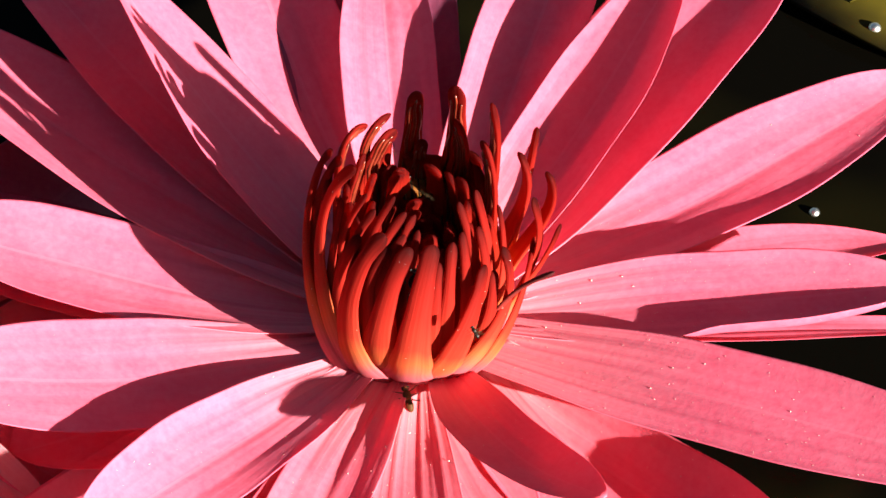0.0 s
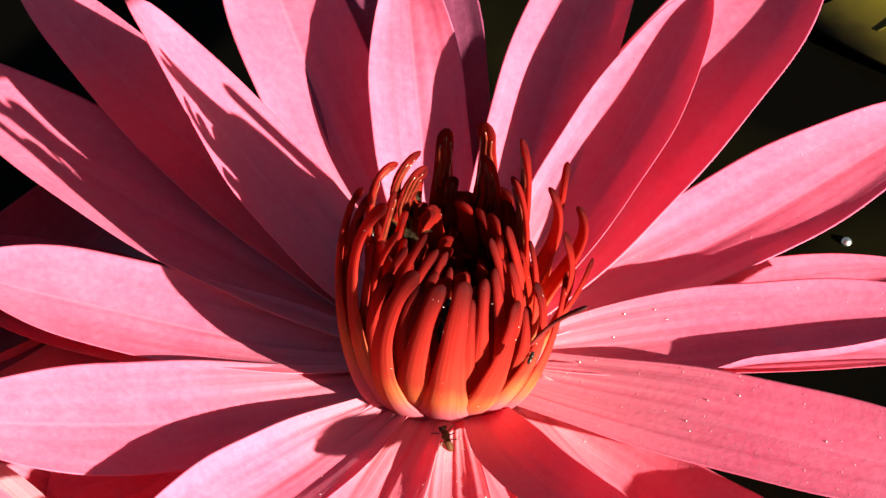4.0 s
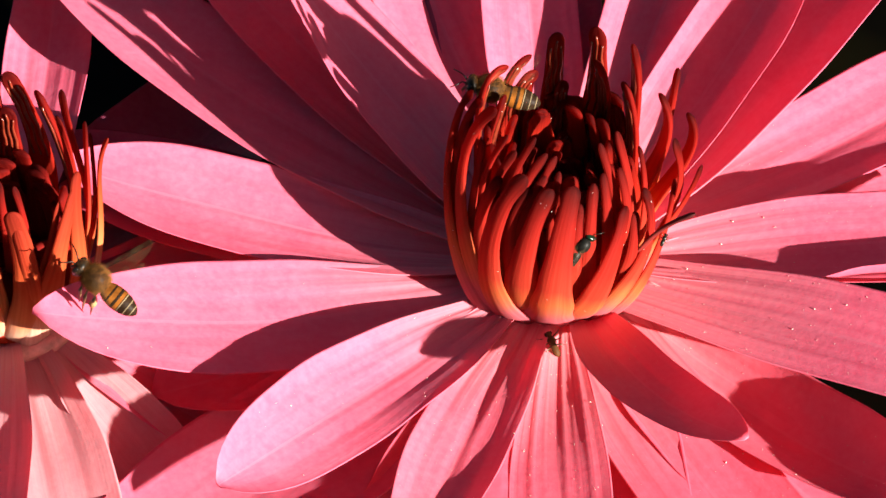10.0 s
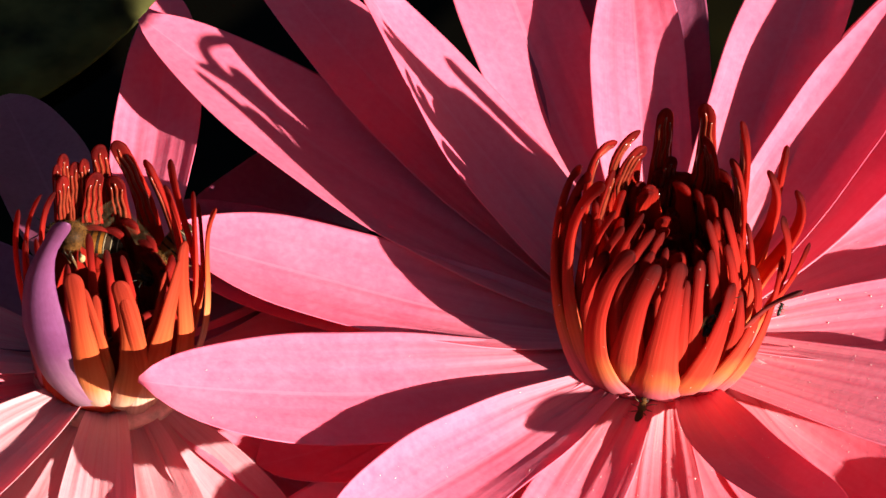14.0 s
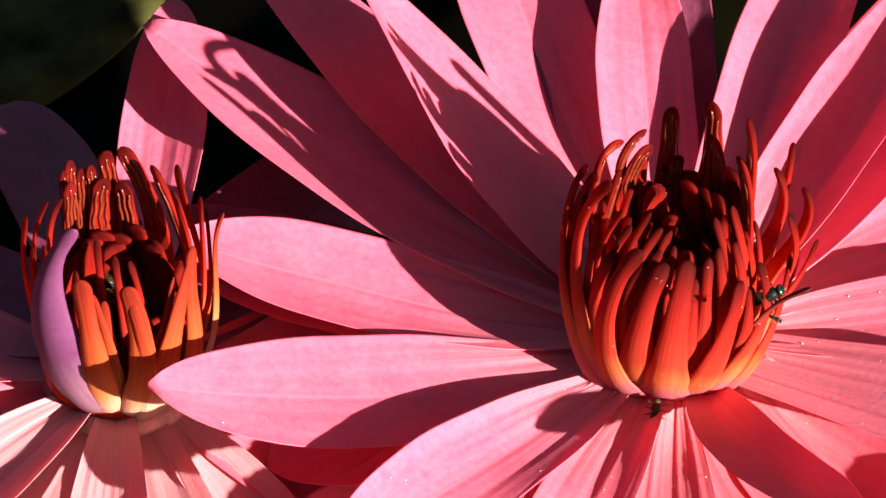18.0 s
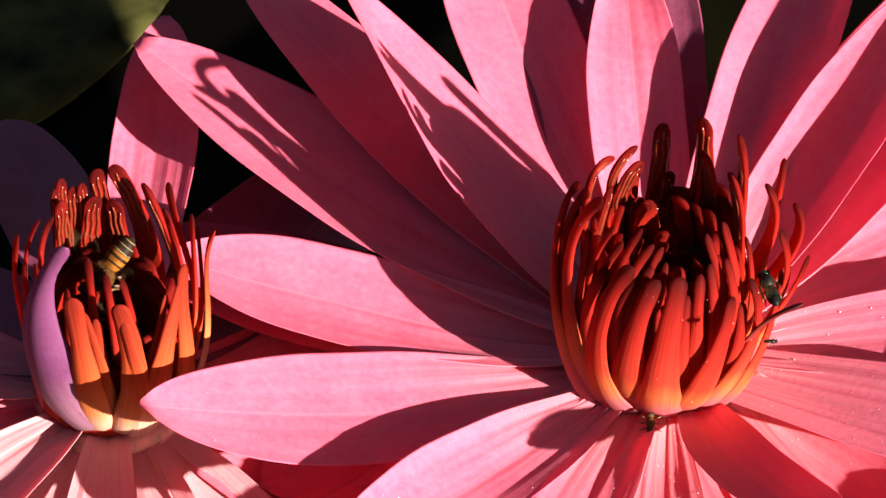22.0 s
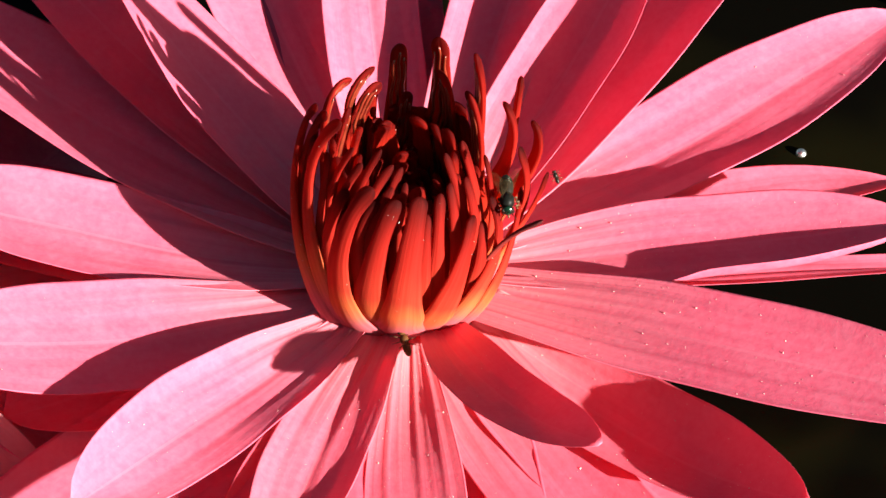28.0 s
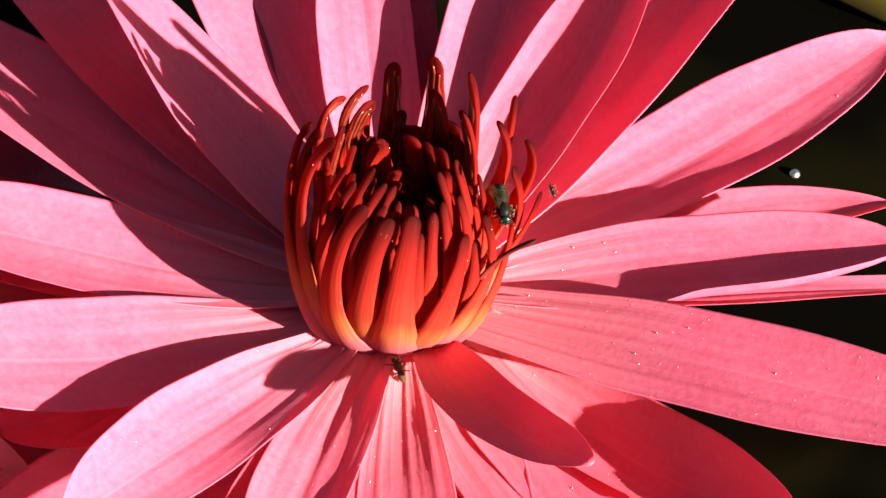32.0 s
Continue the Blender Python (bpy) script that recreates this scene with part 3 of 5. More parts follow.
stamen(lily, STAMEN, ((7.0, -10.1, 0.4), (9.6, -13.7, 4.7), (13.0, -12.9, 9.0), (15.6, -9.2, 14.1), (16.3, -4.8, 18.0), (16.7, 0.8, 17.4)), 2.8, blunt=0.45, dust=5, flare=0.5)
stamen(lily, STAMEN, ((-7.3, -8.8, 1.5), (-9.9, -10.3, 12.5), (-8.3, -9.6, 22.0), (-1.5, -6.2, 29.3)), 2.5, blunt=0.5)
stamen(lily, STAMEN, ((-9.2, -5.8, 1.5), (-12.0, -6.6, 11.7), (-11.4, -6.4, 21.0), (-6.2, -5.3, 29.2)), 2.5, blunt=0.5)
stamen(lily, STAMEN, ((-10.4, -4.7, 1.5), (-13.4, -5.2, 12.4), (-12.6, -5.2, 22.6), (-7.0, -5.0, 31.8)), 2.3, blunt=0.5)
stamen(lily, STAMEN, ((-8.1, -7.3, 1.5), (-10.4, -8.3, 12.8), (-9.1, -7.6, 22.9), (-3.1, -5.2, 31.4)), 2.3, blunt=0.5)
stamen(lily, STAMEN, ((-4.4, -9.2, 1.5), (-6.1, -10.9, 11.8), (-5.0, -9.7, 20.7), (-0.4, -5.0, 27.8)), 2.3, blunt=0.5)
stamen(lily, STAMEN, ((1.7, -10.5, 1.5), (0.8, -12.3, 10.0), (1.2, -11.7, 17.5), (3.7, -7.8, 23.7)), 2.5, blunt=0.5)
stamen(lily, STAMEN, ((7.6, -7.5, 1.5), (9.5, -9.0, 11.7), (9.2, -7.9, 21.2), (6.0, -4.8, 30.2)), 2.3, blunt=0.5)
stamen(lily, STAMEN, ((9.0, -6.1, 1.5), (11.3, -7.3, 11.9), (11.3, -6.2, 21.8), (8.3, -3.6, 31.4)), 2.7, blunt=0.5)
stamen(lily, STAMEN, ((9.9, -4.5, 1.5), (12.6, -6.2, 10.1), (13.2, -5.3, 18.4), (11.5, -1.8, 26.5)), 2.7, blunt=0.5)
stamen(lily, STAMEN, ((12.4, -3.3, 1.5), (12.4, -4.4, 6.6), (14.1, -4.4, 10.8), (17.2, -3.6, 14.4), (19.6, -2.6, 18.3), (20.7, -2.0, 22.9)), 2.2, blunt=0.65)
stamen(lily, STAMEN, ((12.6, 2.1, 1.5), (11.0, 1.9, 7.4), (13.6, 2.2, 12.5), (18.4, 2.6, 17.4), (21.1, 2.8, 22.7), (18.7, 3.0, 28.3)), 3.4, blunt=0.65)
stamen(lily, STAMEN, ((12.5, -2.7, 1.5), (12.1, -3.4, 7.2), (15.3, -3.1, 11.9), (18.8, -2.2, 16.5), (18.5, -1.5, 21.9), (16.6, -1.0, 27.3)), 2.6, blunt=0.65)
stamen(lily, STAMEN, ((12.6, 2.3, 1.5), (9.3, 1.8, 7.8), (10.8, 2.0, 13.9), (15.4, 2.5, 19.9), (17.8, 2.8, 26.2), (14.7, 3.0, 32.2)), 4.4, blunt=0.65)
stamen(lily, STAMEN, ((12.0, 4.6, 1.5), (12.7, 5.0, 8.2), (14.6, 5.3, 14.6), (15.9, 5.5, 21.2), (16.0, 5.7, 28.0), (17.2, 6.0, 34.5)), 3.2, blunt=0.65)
stamen(lily, STAMEN_DARK, ((9.6, -8.4, 1.5), (9.6, -9.1, 10.8), (12.9, -10.6, 18.3), (19.5, -13.0, 24.2)), 2.2, blunt=0.65)
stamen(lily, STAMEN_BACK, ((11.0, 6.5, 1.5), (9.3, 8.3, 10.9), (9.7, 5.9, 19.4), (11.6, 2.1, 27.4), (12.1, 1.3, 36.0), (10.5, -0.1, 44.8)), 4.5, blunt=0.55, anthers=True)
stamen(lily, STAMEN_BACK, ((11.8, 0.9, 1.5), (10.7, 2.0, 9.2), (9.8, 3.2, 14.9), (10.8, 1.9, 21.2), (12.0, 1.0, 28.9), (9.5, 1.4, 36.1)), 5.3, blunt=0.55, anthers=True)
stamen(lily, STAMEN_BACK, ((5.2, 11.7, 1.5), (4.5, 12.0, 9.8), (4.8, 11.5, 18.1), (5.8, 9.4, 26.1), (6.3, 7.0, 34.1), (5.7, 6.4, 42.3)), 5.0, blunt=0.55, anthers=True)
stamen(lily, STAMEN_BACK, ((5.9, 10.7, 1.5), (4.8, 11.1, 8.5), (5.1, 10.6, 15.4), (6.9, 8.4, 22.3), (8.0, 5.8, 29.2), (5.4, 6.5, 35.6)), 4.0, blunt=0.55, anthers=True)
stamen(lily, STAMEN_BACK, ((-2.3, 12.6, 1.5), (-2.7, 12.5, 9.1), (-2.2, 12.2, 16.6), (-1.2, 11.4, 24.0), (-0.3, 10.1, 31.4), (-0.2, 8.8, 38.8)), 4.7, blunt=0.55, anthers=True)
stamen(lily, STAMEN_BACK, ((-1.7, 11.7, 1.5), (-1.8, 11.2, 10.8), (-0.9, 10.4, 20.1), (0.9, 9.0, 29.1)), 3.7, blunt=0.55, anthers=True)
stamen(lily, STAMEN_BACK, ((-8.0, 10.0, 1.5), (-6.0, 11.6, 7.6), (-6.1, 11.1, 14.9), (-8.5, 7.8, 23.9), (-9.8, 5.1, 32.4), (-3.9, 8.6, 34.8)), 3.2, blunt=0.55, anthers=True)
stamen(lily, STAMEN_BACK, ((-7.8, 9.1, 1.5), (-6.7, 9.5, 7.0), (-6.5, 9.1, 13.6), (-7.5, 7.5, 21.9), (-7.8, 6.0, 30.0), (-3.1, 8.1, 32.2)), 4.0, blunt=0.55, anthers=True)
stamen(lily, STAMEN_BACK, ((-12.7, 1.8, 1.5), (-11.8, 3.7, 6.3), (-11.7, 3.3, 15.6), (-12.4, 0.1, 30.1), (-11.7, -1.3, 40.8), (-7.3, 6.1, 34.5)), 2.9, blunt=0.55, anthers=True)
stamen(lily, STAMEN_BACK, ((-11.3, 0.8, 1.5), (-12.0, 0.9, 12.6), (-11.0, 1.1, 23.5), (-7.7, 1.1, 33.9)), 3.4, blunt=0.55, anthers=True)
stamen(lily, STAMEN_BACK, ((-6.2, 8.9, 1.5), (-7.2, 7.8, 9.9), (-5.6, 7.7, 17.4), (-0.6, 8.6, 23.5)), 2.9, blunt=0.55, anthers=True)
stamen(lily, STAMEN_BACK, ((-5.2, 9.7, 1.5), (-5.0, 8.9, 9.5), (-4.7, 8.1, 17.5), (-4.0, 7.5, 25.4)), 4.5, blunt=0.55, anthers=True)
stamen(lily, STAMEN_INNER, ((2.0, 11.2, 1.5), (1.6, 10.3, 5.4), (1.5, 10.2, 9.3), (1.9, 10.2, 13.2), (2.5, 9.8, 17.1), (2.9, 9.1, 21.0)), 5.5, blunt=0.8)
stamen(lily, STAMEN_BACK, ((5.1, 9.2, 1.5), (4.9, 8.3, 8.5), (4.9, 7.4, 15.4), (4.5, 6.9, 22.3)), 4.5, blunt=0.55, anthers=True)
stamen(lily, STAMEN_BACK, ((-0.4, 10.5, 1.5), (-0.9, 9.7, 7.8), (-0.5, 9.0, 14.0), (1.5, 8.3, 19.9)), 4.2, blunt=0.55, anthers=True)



def inner_stamens(root, seed, rings):
    """The crowded inner rings, folded over the hollow middle."""
    rng = random.Random(seed)
    for r0, number, height, width, lean, material in rings:
        for i in range(number):
            a = radians(360 * (i + rng.uniform(-0.3, 0.3)) / number)
            b = a + rng.uniform(-0.25, 0.25)
            back = max(0.0, math.sin(a) + 0.35) / 1.35 if a < 3.6 else 0.0
            h = height * (1 + 0.3 * min(1.0, back * 2) * (r0 > 9)) * rng.uniform(0.85, 1.08)
            r1, r2 = r0 + rng.uniform(0.2, 1.0), r0 * (1 - 0.4 * lean)
            r3 = r0 * (1 - lean) * rng.uniform(0.8, 1.15)
            stamen(root, material, ((r0 * math.cos(a), r0 * math.sin(a), 1.8), (r1 * math.cos(a), r1 * math.sin(a), h * 0.4), (r2 * math.cos(b), r2 * math.sin(b), h * 0.8), (r3 * math.cos(b), r3 * math.sin(b), h)), width * rng.uniform(0.85, 1.15), 0.7)


inner_stamens(lily, 3, ((11.8, 26, 21, 4.6, 0.16, STAMEN_INNER), (9.8, 20, 20, 3.6, 0.34, STAMEN_INNER), (7.6, 16, 21, 3.0, 0.45, STAMEN_INNER), (5.2, 11, 20, 2.9, 0.5, STAMEN_INNER), (2.8, 7, 18, 2.8, 0.4, STAMEN_INNER)))

lily_b = flower_root("water_lily", (-81.3, -5.9, 0), "pink water lily with upright orange stamens and a curled mauve petal", RECEPTACLE_PALE)
petal(lily_b, PETAL, 85.4, 11.7, 58.6, 13.2, 2.5, 0.21, 0.4, 6.6, z0=1, tip=0.55, r0=10, seed=0)
petal(lily_b, PETAL_SHADED, 107.8, -10.8, 68.8, 16.1, -0.0, 0.24, 7.4, 7.5, z0=-2, tip=0.45, r0=10, seed=1)
petal(lily_b, PETAL_SHADED, 149.2, -9.8, 38.2, 24.0, 0.3, 0.25, 0.0, -1.2, z0=1, tip=0.55, r0=10, seed=2)
petal(lily_b, PETAL_PALE, -89.1, 0.9, 54.9, 12.1, 1.4, 0.24, 1.7, -0.1, z0=1, tip=0.55, r0=10, dust=60, seed=4)
petal(lily_b, PETAL_PALE, -126.0, 2.3, 52.5, 15.4, -8.0, 0.31, 3.2, 5.9, z0=1, tip=0.55, r0=10, seed=5)
petal(lily_b, PETAL_PALE, -47.9, -17.1, 41.5, 13.3, 0.4, 0.26, -0.1, -1.5, z0=-2, tip=0.55, r0=10, dust=60, seed=6)
petal(lily_b, PETAL, -28.6, -15.4, 40.0, 13.4, 7.1, 0.19, -3.6, 6.7, z0=-3, tip=0.55, r0=10, seed=7)
petal(lily_b, PETAL_PALE, -105.0, -7.5, 45.2, 20.0, 1.1, 0.25, 0.0, 0.6, z0=-2, tip=0.55, r0=10, seed=8)
petal(lily_b, PETAL_PALE, -76.3, -11.4, 47.7, 20.0, 1.2, 0.25, 0.0, 0.3, z0=-2, tip=0.55, r0=10, seed=9)
petal(lily_b, PETAL, 179.2, 4.0, 55.2, 20.9, -18.4, 0.32, 6.4, 0.8, z0=1, tip=0.55, r0=10, seed=10)
petal(lily_b, PETAL, -163.0, 7.0, 56.0, 22.0, 2.0, 0.22, 0.0, 0.0, z0=0, tip=0.55, r0=10, seed=13)
petal(lily_b, PETAL_OUTER, 8.2, -5.6, 41.7, 26.0, 0.7, 0.25, 0.0, 1.3, z0=-3, tip=0.55, r0=10, seed=11)
petal(lily_b, PETAL_SHADED, 54.5, -2.1, 57.3, 25.5, -2.1, 0.28, 2.6, 0.9, z0=-3, tip=0.55, r0=10, seed=12)

stamen(lily_b, PETAL_CURLED_SHADED, ((-1.1, -8.7, 0.4), (-3.3, -16.5, 7.6), (-8.4, -15.4, 15.7), (-10.7, -11.3, 25.1), (-7.2, -11.5, 34.6), (-2.0, -13.7, 42.5)), 11.5, blunt=0.2, cup=0.75, flare=0.0, name="petal", label="curled mauve petal")
stamen(lily_b, STAMEN_ORANGE, ((-0.9, -8.5, 0.4), (-1.1, -13.8, 5.8), (-1.0, -16.1, 12.0), (-1.1, -15.2, 18.8), (-1.8, -13.5, 25.6), (-2.5, -13.1, 32.1)), 5.0, blunt=0.55, dust=5)
stamen(lily_b, STAMEN_ORANGE, ((0.8, -10.3, 1.5), (1.4, -13.2, 10.5), (0.9, -13.8, 19.5), (-1.0, -12.2, 28.5)), 2.5, blunt=0.55)
stamen(lily_b, STAMEN_ORANGE, ((0.3, -9.4, 1.5), (0.4, -11.5, 9.6), (0.5, -12.2, 17.7), (0.5, -11.2, 25.9)), 2.7, blunt=0.55)
stamen(lily_b, STAMEN_ORANGE, ((2.9, -9.1, 0.4), (4.2, -13.5, 5.6), (5.4, -15.0, 11.5), (6.1, -14.0, 17.8), (5.5, -12.8, 24.2), (4.2, -12.8, 30.3)), 5.2, blunt=0.55, dust=5)
stamen(lily_b, STAMEN_ORANGE, ((4.8, -10.7, 1.5), (6.5, -13.9, 9.8), (6.5, -14.6, 18.5), (4.9, -13.3, 27.5)), 3.3, blunt=0.55, dust=5)
stamen(lily_b, STAMEN_ORANGE, ((5.9, -8.4, 0.4), (6.9, -12.4, 5.6), (8.3, -13.5, 11.6), (9.7, -12.2, 18.5), (11.0, -9.5, 24.5), (13.0, -4.3, 27.5)), 5.2, blunt=0.55, dust=5)
stamen(lily_b, STAMEN_ORANGE, ((5.7, -8.3, 1.5), (6.7, -11.4, 10.3), (8.0, -11.1, 18.8), (10.2, -6.6, 26.2)), 2.5, blunt=0.55)
stamen(lily_b, STAMEN_ORANGE, ((8.5, -6.1, 0.4), (11.4, -9.1, 5.9), (13.3, -8.6, 11.6), (13.2, -7.6, 18.0), (12.0, -7.3, 24.7), (12.8, -4.2, 29.9)), 4.0, blunt=0.55, dust=5)
stamen(lily_b, STAMEN_ORANGE, ((10.9, -2.1, 1.5), (14.7, -3.2, 6.6), (15.6, 1.0, 11.1), (14.4, 4.5, 16.8), (14.4, 4.9, 23.3), (16.7, 3.4, 29.1)), 2.3, blunt=0.55, dust=5)
stamen(lily_b, STAMEN, ((10.8, 3.4, 1.5), (13.4, 3.5, 7.8), (14.3, 4.7, 14.3), (12.5, 6.3, 20.6), (10.1, 7.8, 26.8), (10.0, 9.0, 33.2)), 2.1, blunt=0.65)
stamen(lily_b, STAMEN, ((11.2, 1.7, 1.5), (13.1, 1.8, 11.5), (13.6, 2.7, 21.6), (13.6, 4.0, 31.8)), 1.9, blunt=0.65)
stamen(lily_b, STAMEN, ((11.1, 2.3, 1.5), (13.9, 2.7, 10.1), (14.7, 4.0, 18.8), (13.8, 6.0, 27.6)), 1.4, blunt=0.65)
stamen(lily_b, STAMEN, ((9.2, 6.5, 1.5), (11.3, 7.3, 10.2), (11.2, 8.4, 18.8), (8.8, 10.0, 27.2)), 1.9, blunt=0.65)
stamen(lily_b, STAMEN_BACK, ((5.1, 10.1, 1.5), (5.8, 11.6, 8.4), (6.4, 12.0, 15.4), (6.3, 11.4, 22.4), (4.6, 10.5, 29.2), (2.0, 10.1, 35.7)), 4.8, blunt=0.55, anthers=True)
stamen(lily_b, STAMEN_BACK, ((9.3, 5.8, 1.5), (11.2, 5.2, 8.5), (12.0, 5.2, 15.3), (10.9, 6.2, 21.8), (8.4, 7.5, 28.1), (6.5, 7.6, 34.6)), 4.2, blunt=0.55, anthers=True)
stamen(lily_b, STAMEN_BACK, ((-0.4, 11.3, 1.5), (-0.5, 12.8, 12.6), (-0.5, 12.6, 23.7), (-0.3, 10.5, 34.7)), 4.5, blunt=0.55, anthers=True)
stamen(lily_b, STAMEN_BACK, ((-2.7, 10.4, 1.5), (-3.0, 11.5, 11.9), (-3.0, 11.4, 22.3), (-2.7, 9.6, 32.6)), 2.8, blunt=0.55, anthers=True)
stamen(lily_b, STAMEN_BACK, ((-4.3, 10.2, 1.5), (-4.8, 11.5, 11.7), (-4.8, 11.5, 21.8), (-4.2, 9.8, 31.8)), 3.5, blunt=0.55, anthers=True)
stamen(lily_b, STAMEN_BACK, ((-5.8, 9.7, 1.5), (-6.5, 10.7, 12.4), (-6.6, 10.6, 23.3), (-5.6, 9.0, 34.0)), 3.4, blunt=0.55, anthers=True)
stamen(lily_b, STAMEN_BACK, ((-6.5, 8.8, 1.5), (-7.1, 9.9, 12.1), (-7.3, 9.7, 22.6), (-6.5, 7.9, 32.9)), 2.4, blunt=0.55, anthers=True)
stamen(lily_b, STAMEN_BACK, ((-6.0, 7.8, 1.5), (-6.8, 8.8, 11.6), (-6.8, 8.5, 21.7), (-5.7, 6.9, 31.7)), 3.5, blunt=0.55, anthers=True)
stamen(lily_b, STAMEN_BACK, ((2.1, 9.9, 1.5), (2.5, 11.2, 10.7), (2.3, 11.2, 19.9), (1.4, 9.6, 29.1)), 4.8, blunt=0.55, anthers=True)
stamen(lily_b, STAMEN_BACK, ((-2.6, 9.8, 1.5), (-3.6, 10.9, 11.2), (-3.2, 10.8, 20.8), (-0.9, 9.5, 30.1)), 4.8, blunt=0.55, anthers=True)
stamen(lily_b, STAMEN, ((-10.8, -3.2, 1.5), (-9.8, -3.7, 8.2), (-9.8, -3.7, 15.2), (-10.9, -3.0, 22.5), (-11.3, -1.9, 29.7), (-7.6, -1.0, 35.6)), 2.1, blunt=0.65)
stamen(lily_b, STAMEN, ((-10.7, -3.8, 1.5), (-10.6, -4.2, 8.1), (-11.1, -4.3, 14.8), (-12.0, -3.9, 21.4), (-12.2, -3.3, 28.1), (-10.6, -3.0, 34.6)), 2.2, blunt=0.65)
stamen(lily_b, STAMEN, ((-11.3, -0.0, 1.5), (-9.0, -0.7, 7.7), (-8.1, -0.9, 14.2), (-9.2, -0.3, 21.1), (-9.7, 0.9, 27.9), (-6.0, 2.0, 33.2)), 2.1, blunt=0.65)
stamen(lily_b, STAMEN, ((-9.8, -5.7, 1.5), (-10.5, -6.2, 11.3), (-10.7, -6.0, 21.0), (-9.8, -5.0, 30.7)), 2.0, blunt=0.65)
stamen(lily_b, STAMEN, ((-9.8, -5.7, 1.5), (-9.2, -5.6, 11.0), (-8.8, -5.1, 20.5), (-8.4, -4.0, 29.9)), 1.8, blunt=0.65)
stamen(lily_b, STAMEN, ((-0.2, -8.2, 1.5), (-0.5, -8.9, 12.9), (-0.5, -9.2, 24.3), (0.1, -8.6, 35.6)), 2.1, blunt=0.5)
stamen(lily_b, STAMEN, ((2.2, -7.1, 1.5), (2.7, -8.1, 11.5), (2.8, -8.4, 21.4), (2.0, -7.7, 31.3)), 2.1, blunt=0.5)
stamen(lily_b, STAMEN, ((4.4, -6.3, 1.5), (5.7, -7.0, 11.1), (5.8, -7.3, 20.6), (4.0, -7.4, 29.9)), 1.9, blunt=0.5)
stamen(lily_b, STAMEN, ((-3.2, -9.1, 1.5), (-4.3, -10.7, 11.5), (-4.4, -11.3, 21.4), (-3.0, -10.6, 31.3)), 2.1, blunt=0.5)

# the dark stamen colour here paints in the shade of the hollow crown
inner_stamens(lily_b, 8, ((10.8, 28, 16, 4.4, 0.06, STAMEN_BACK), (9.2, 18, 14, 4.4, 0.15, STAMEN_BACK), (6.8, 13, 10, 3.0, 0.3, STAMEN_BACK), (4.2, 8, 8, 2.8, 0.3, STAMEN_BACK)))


# ---------------------------------------------------------------- insects
FUZZ = simple("tawny_fur", (0.125, 0.050, 0.013), 0.8, 0.03, grain=(120.0, 0.3))
CHITIN = simple("black_chitin", (0.012, 0.009, 0.006), 0.34, 0.2)
AMBER = simple("amber_band", (0.20, 0.064, 0.009), 0.5, 0.08, grain=(40.0, 0.4))
UMBRA = simple("dark_brown_coat", (0.016, 0.008, 0.004), 0.5, 0.06)
CREAM = simple("pale_band", (0.17, 0.12, 0.066), 0.7, 0.2)
BROWN = simple("brown_leg", (0.10, 0.05, 0.02), 0.4, 0.5)
EYE = simple("glossy_eye", (0.012, 0.008, 0.006), 0.15, 0.4)
POLLEN = simple("packed_pollen", (0.30, 0.18, 0.08), 0.8, 0.2)
GREEN = simple("metallic_green", (0.003, 0.020, 0.009), 0.25, 0.5, 0.3, (200.0, 0.4))
UMBER = simple("umber_body", (0.075, 0.030, 0.010), 0.5, 0.06)
SLATE = simple("dark_olive_body", (0.006, 0.006, 0.005), 0.45, 0.08)


def wing_material():
    k = Nodes("wing_membrane")
    k.bsdf.inputs["Base Color"].default_value = (0.30, 0.20, 0.10, 1)
    k.bsdf.inputs["Roughness"].default_value = 0.3
    k.bsdf.inputs["Specular IOR Level"].default_value = 0.15
    clear = k.node("ShaderNodeBsdfTransparent")
    m = k.node("ShaderNodeMixShader")
    n = k.noise(k.coords(), 700.0, 2.0)
    k.link(k.ramp(n, [(0.4, (0.01, 0.01, 0.01)), (0.62, (0.04, 0.04, 0.04))]), m.inputs[0])
    k.link(clear.outputs[0], m.inputs[1])
    k.link(k.bsdf.outputs[0], m.inputs[2])
    k.link(m.outputs[0], k.out.inputs[0])
    return k.mat


WING = wing_material()


def egg(centre, size, seg=20, rows=12, nose=0.0):
    """An ellipsoid; nose makes its front end slimmer."""
    bm = bmesh.new()
    bmesh.ops.create_uvsphere(bm, u_segments=seg, v_segments=rows, radius=1.0)
    for v in bm.verts:
        x, y, z = v.co
        f = 1 - nose * max(0.0, x)
        v.co = Vector((centre[0] + size[0] * x, centre[1] + size[1] * y * f, centre[2] + size[2] * z * f)) * MM
    return bm


def fur(centre, size, count, length, seed):
    """Short hairs standing on an ellipsoid."""
    rng = random.Random(seed)
    bm = bmesh.new()
    for _ in range(count):
        d = Vector((rng.gauss(0, 1), rng.gauss(0, 1), rng.gauss(0, 1))).normalized()
        p = Vector((centre[0] + size[0] * d.x, centre[1] + size[1] * d.y, centre[2] + size[2] * d.z))
        tip = p + (d + Vector((-0.5, 0, 0.1)) + Vector((rng.uniform(-0.4, 0.4), rng.uniform(-0.4, 0.4), rng.uniform(-0.4, 0.4)))).normalized() * length * rng.uniform(0.6, 1.3)
        side = d.orthogonal().normalized() * 0.02
        other = d.cross(side)
        a, b, c, e = (bm.verts.new(q * MM) for q in (p + side, p - side, p + other, tip))
        bm.faces.new([a, b, e])
        bm.faces.new([b, c, e])
        bm.faces.new([c, a, e])
    return bm


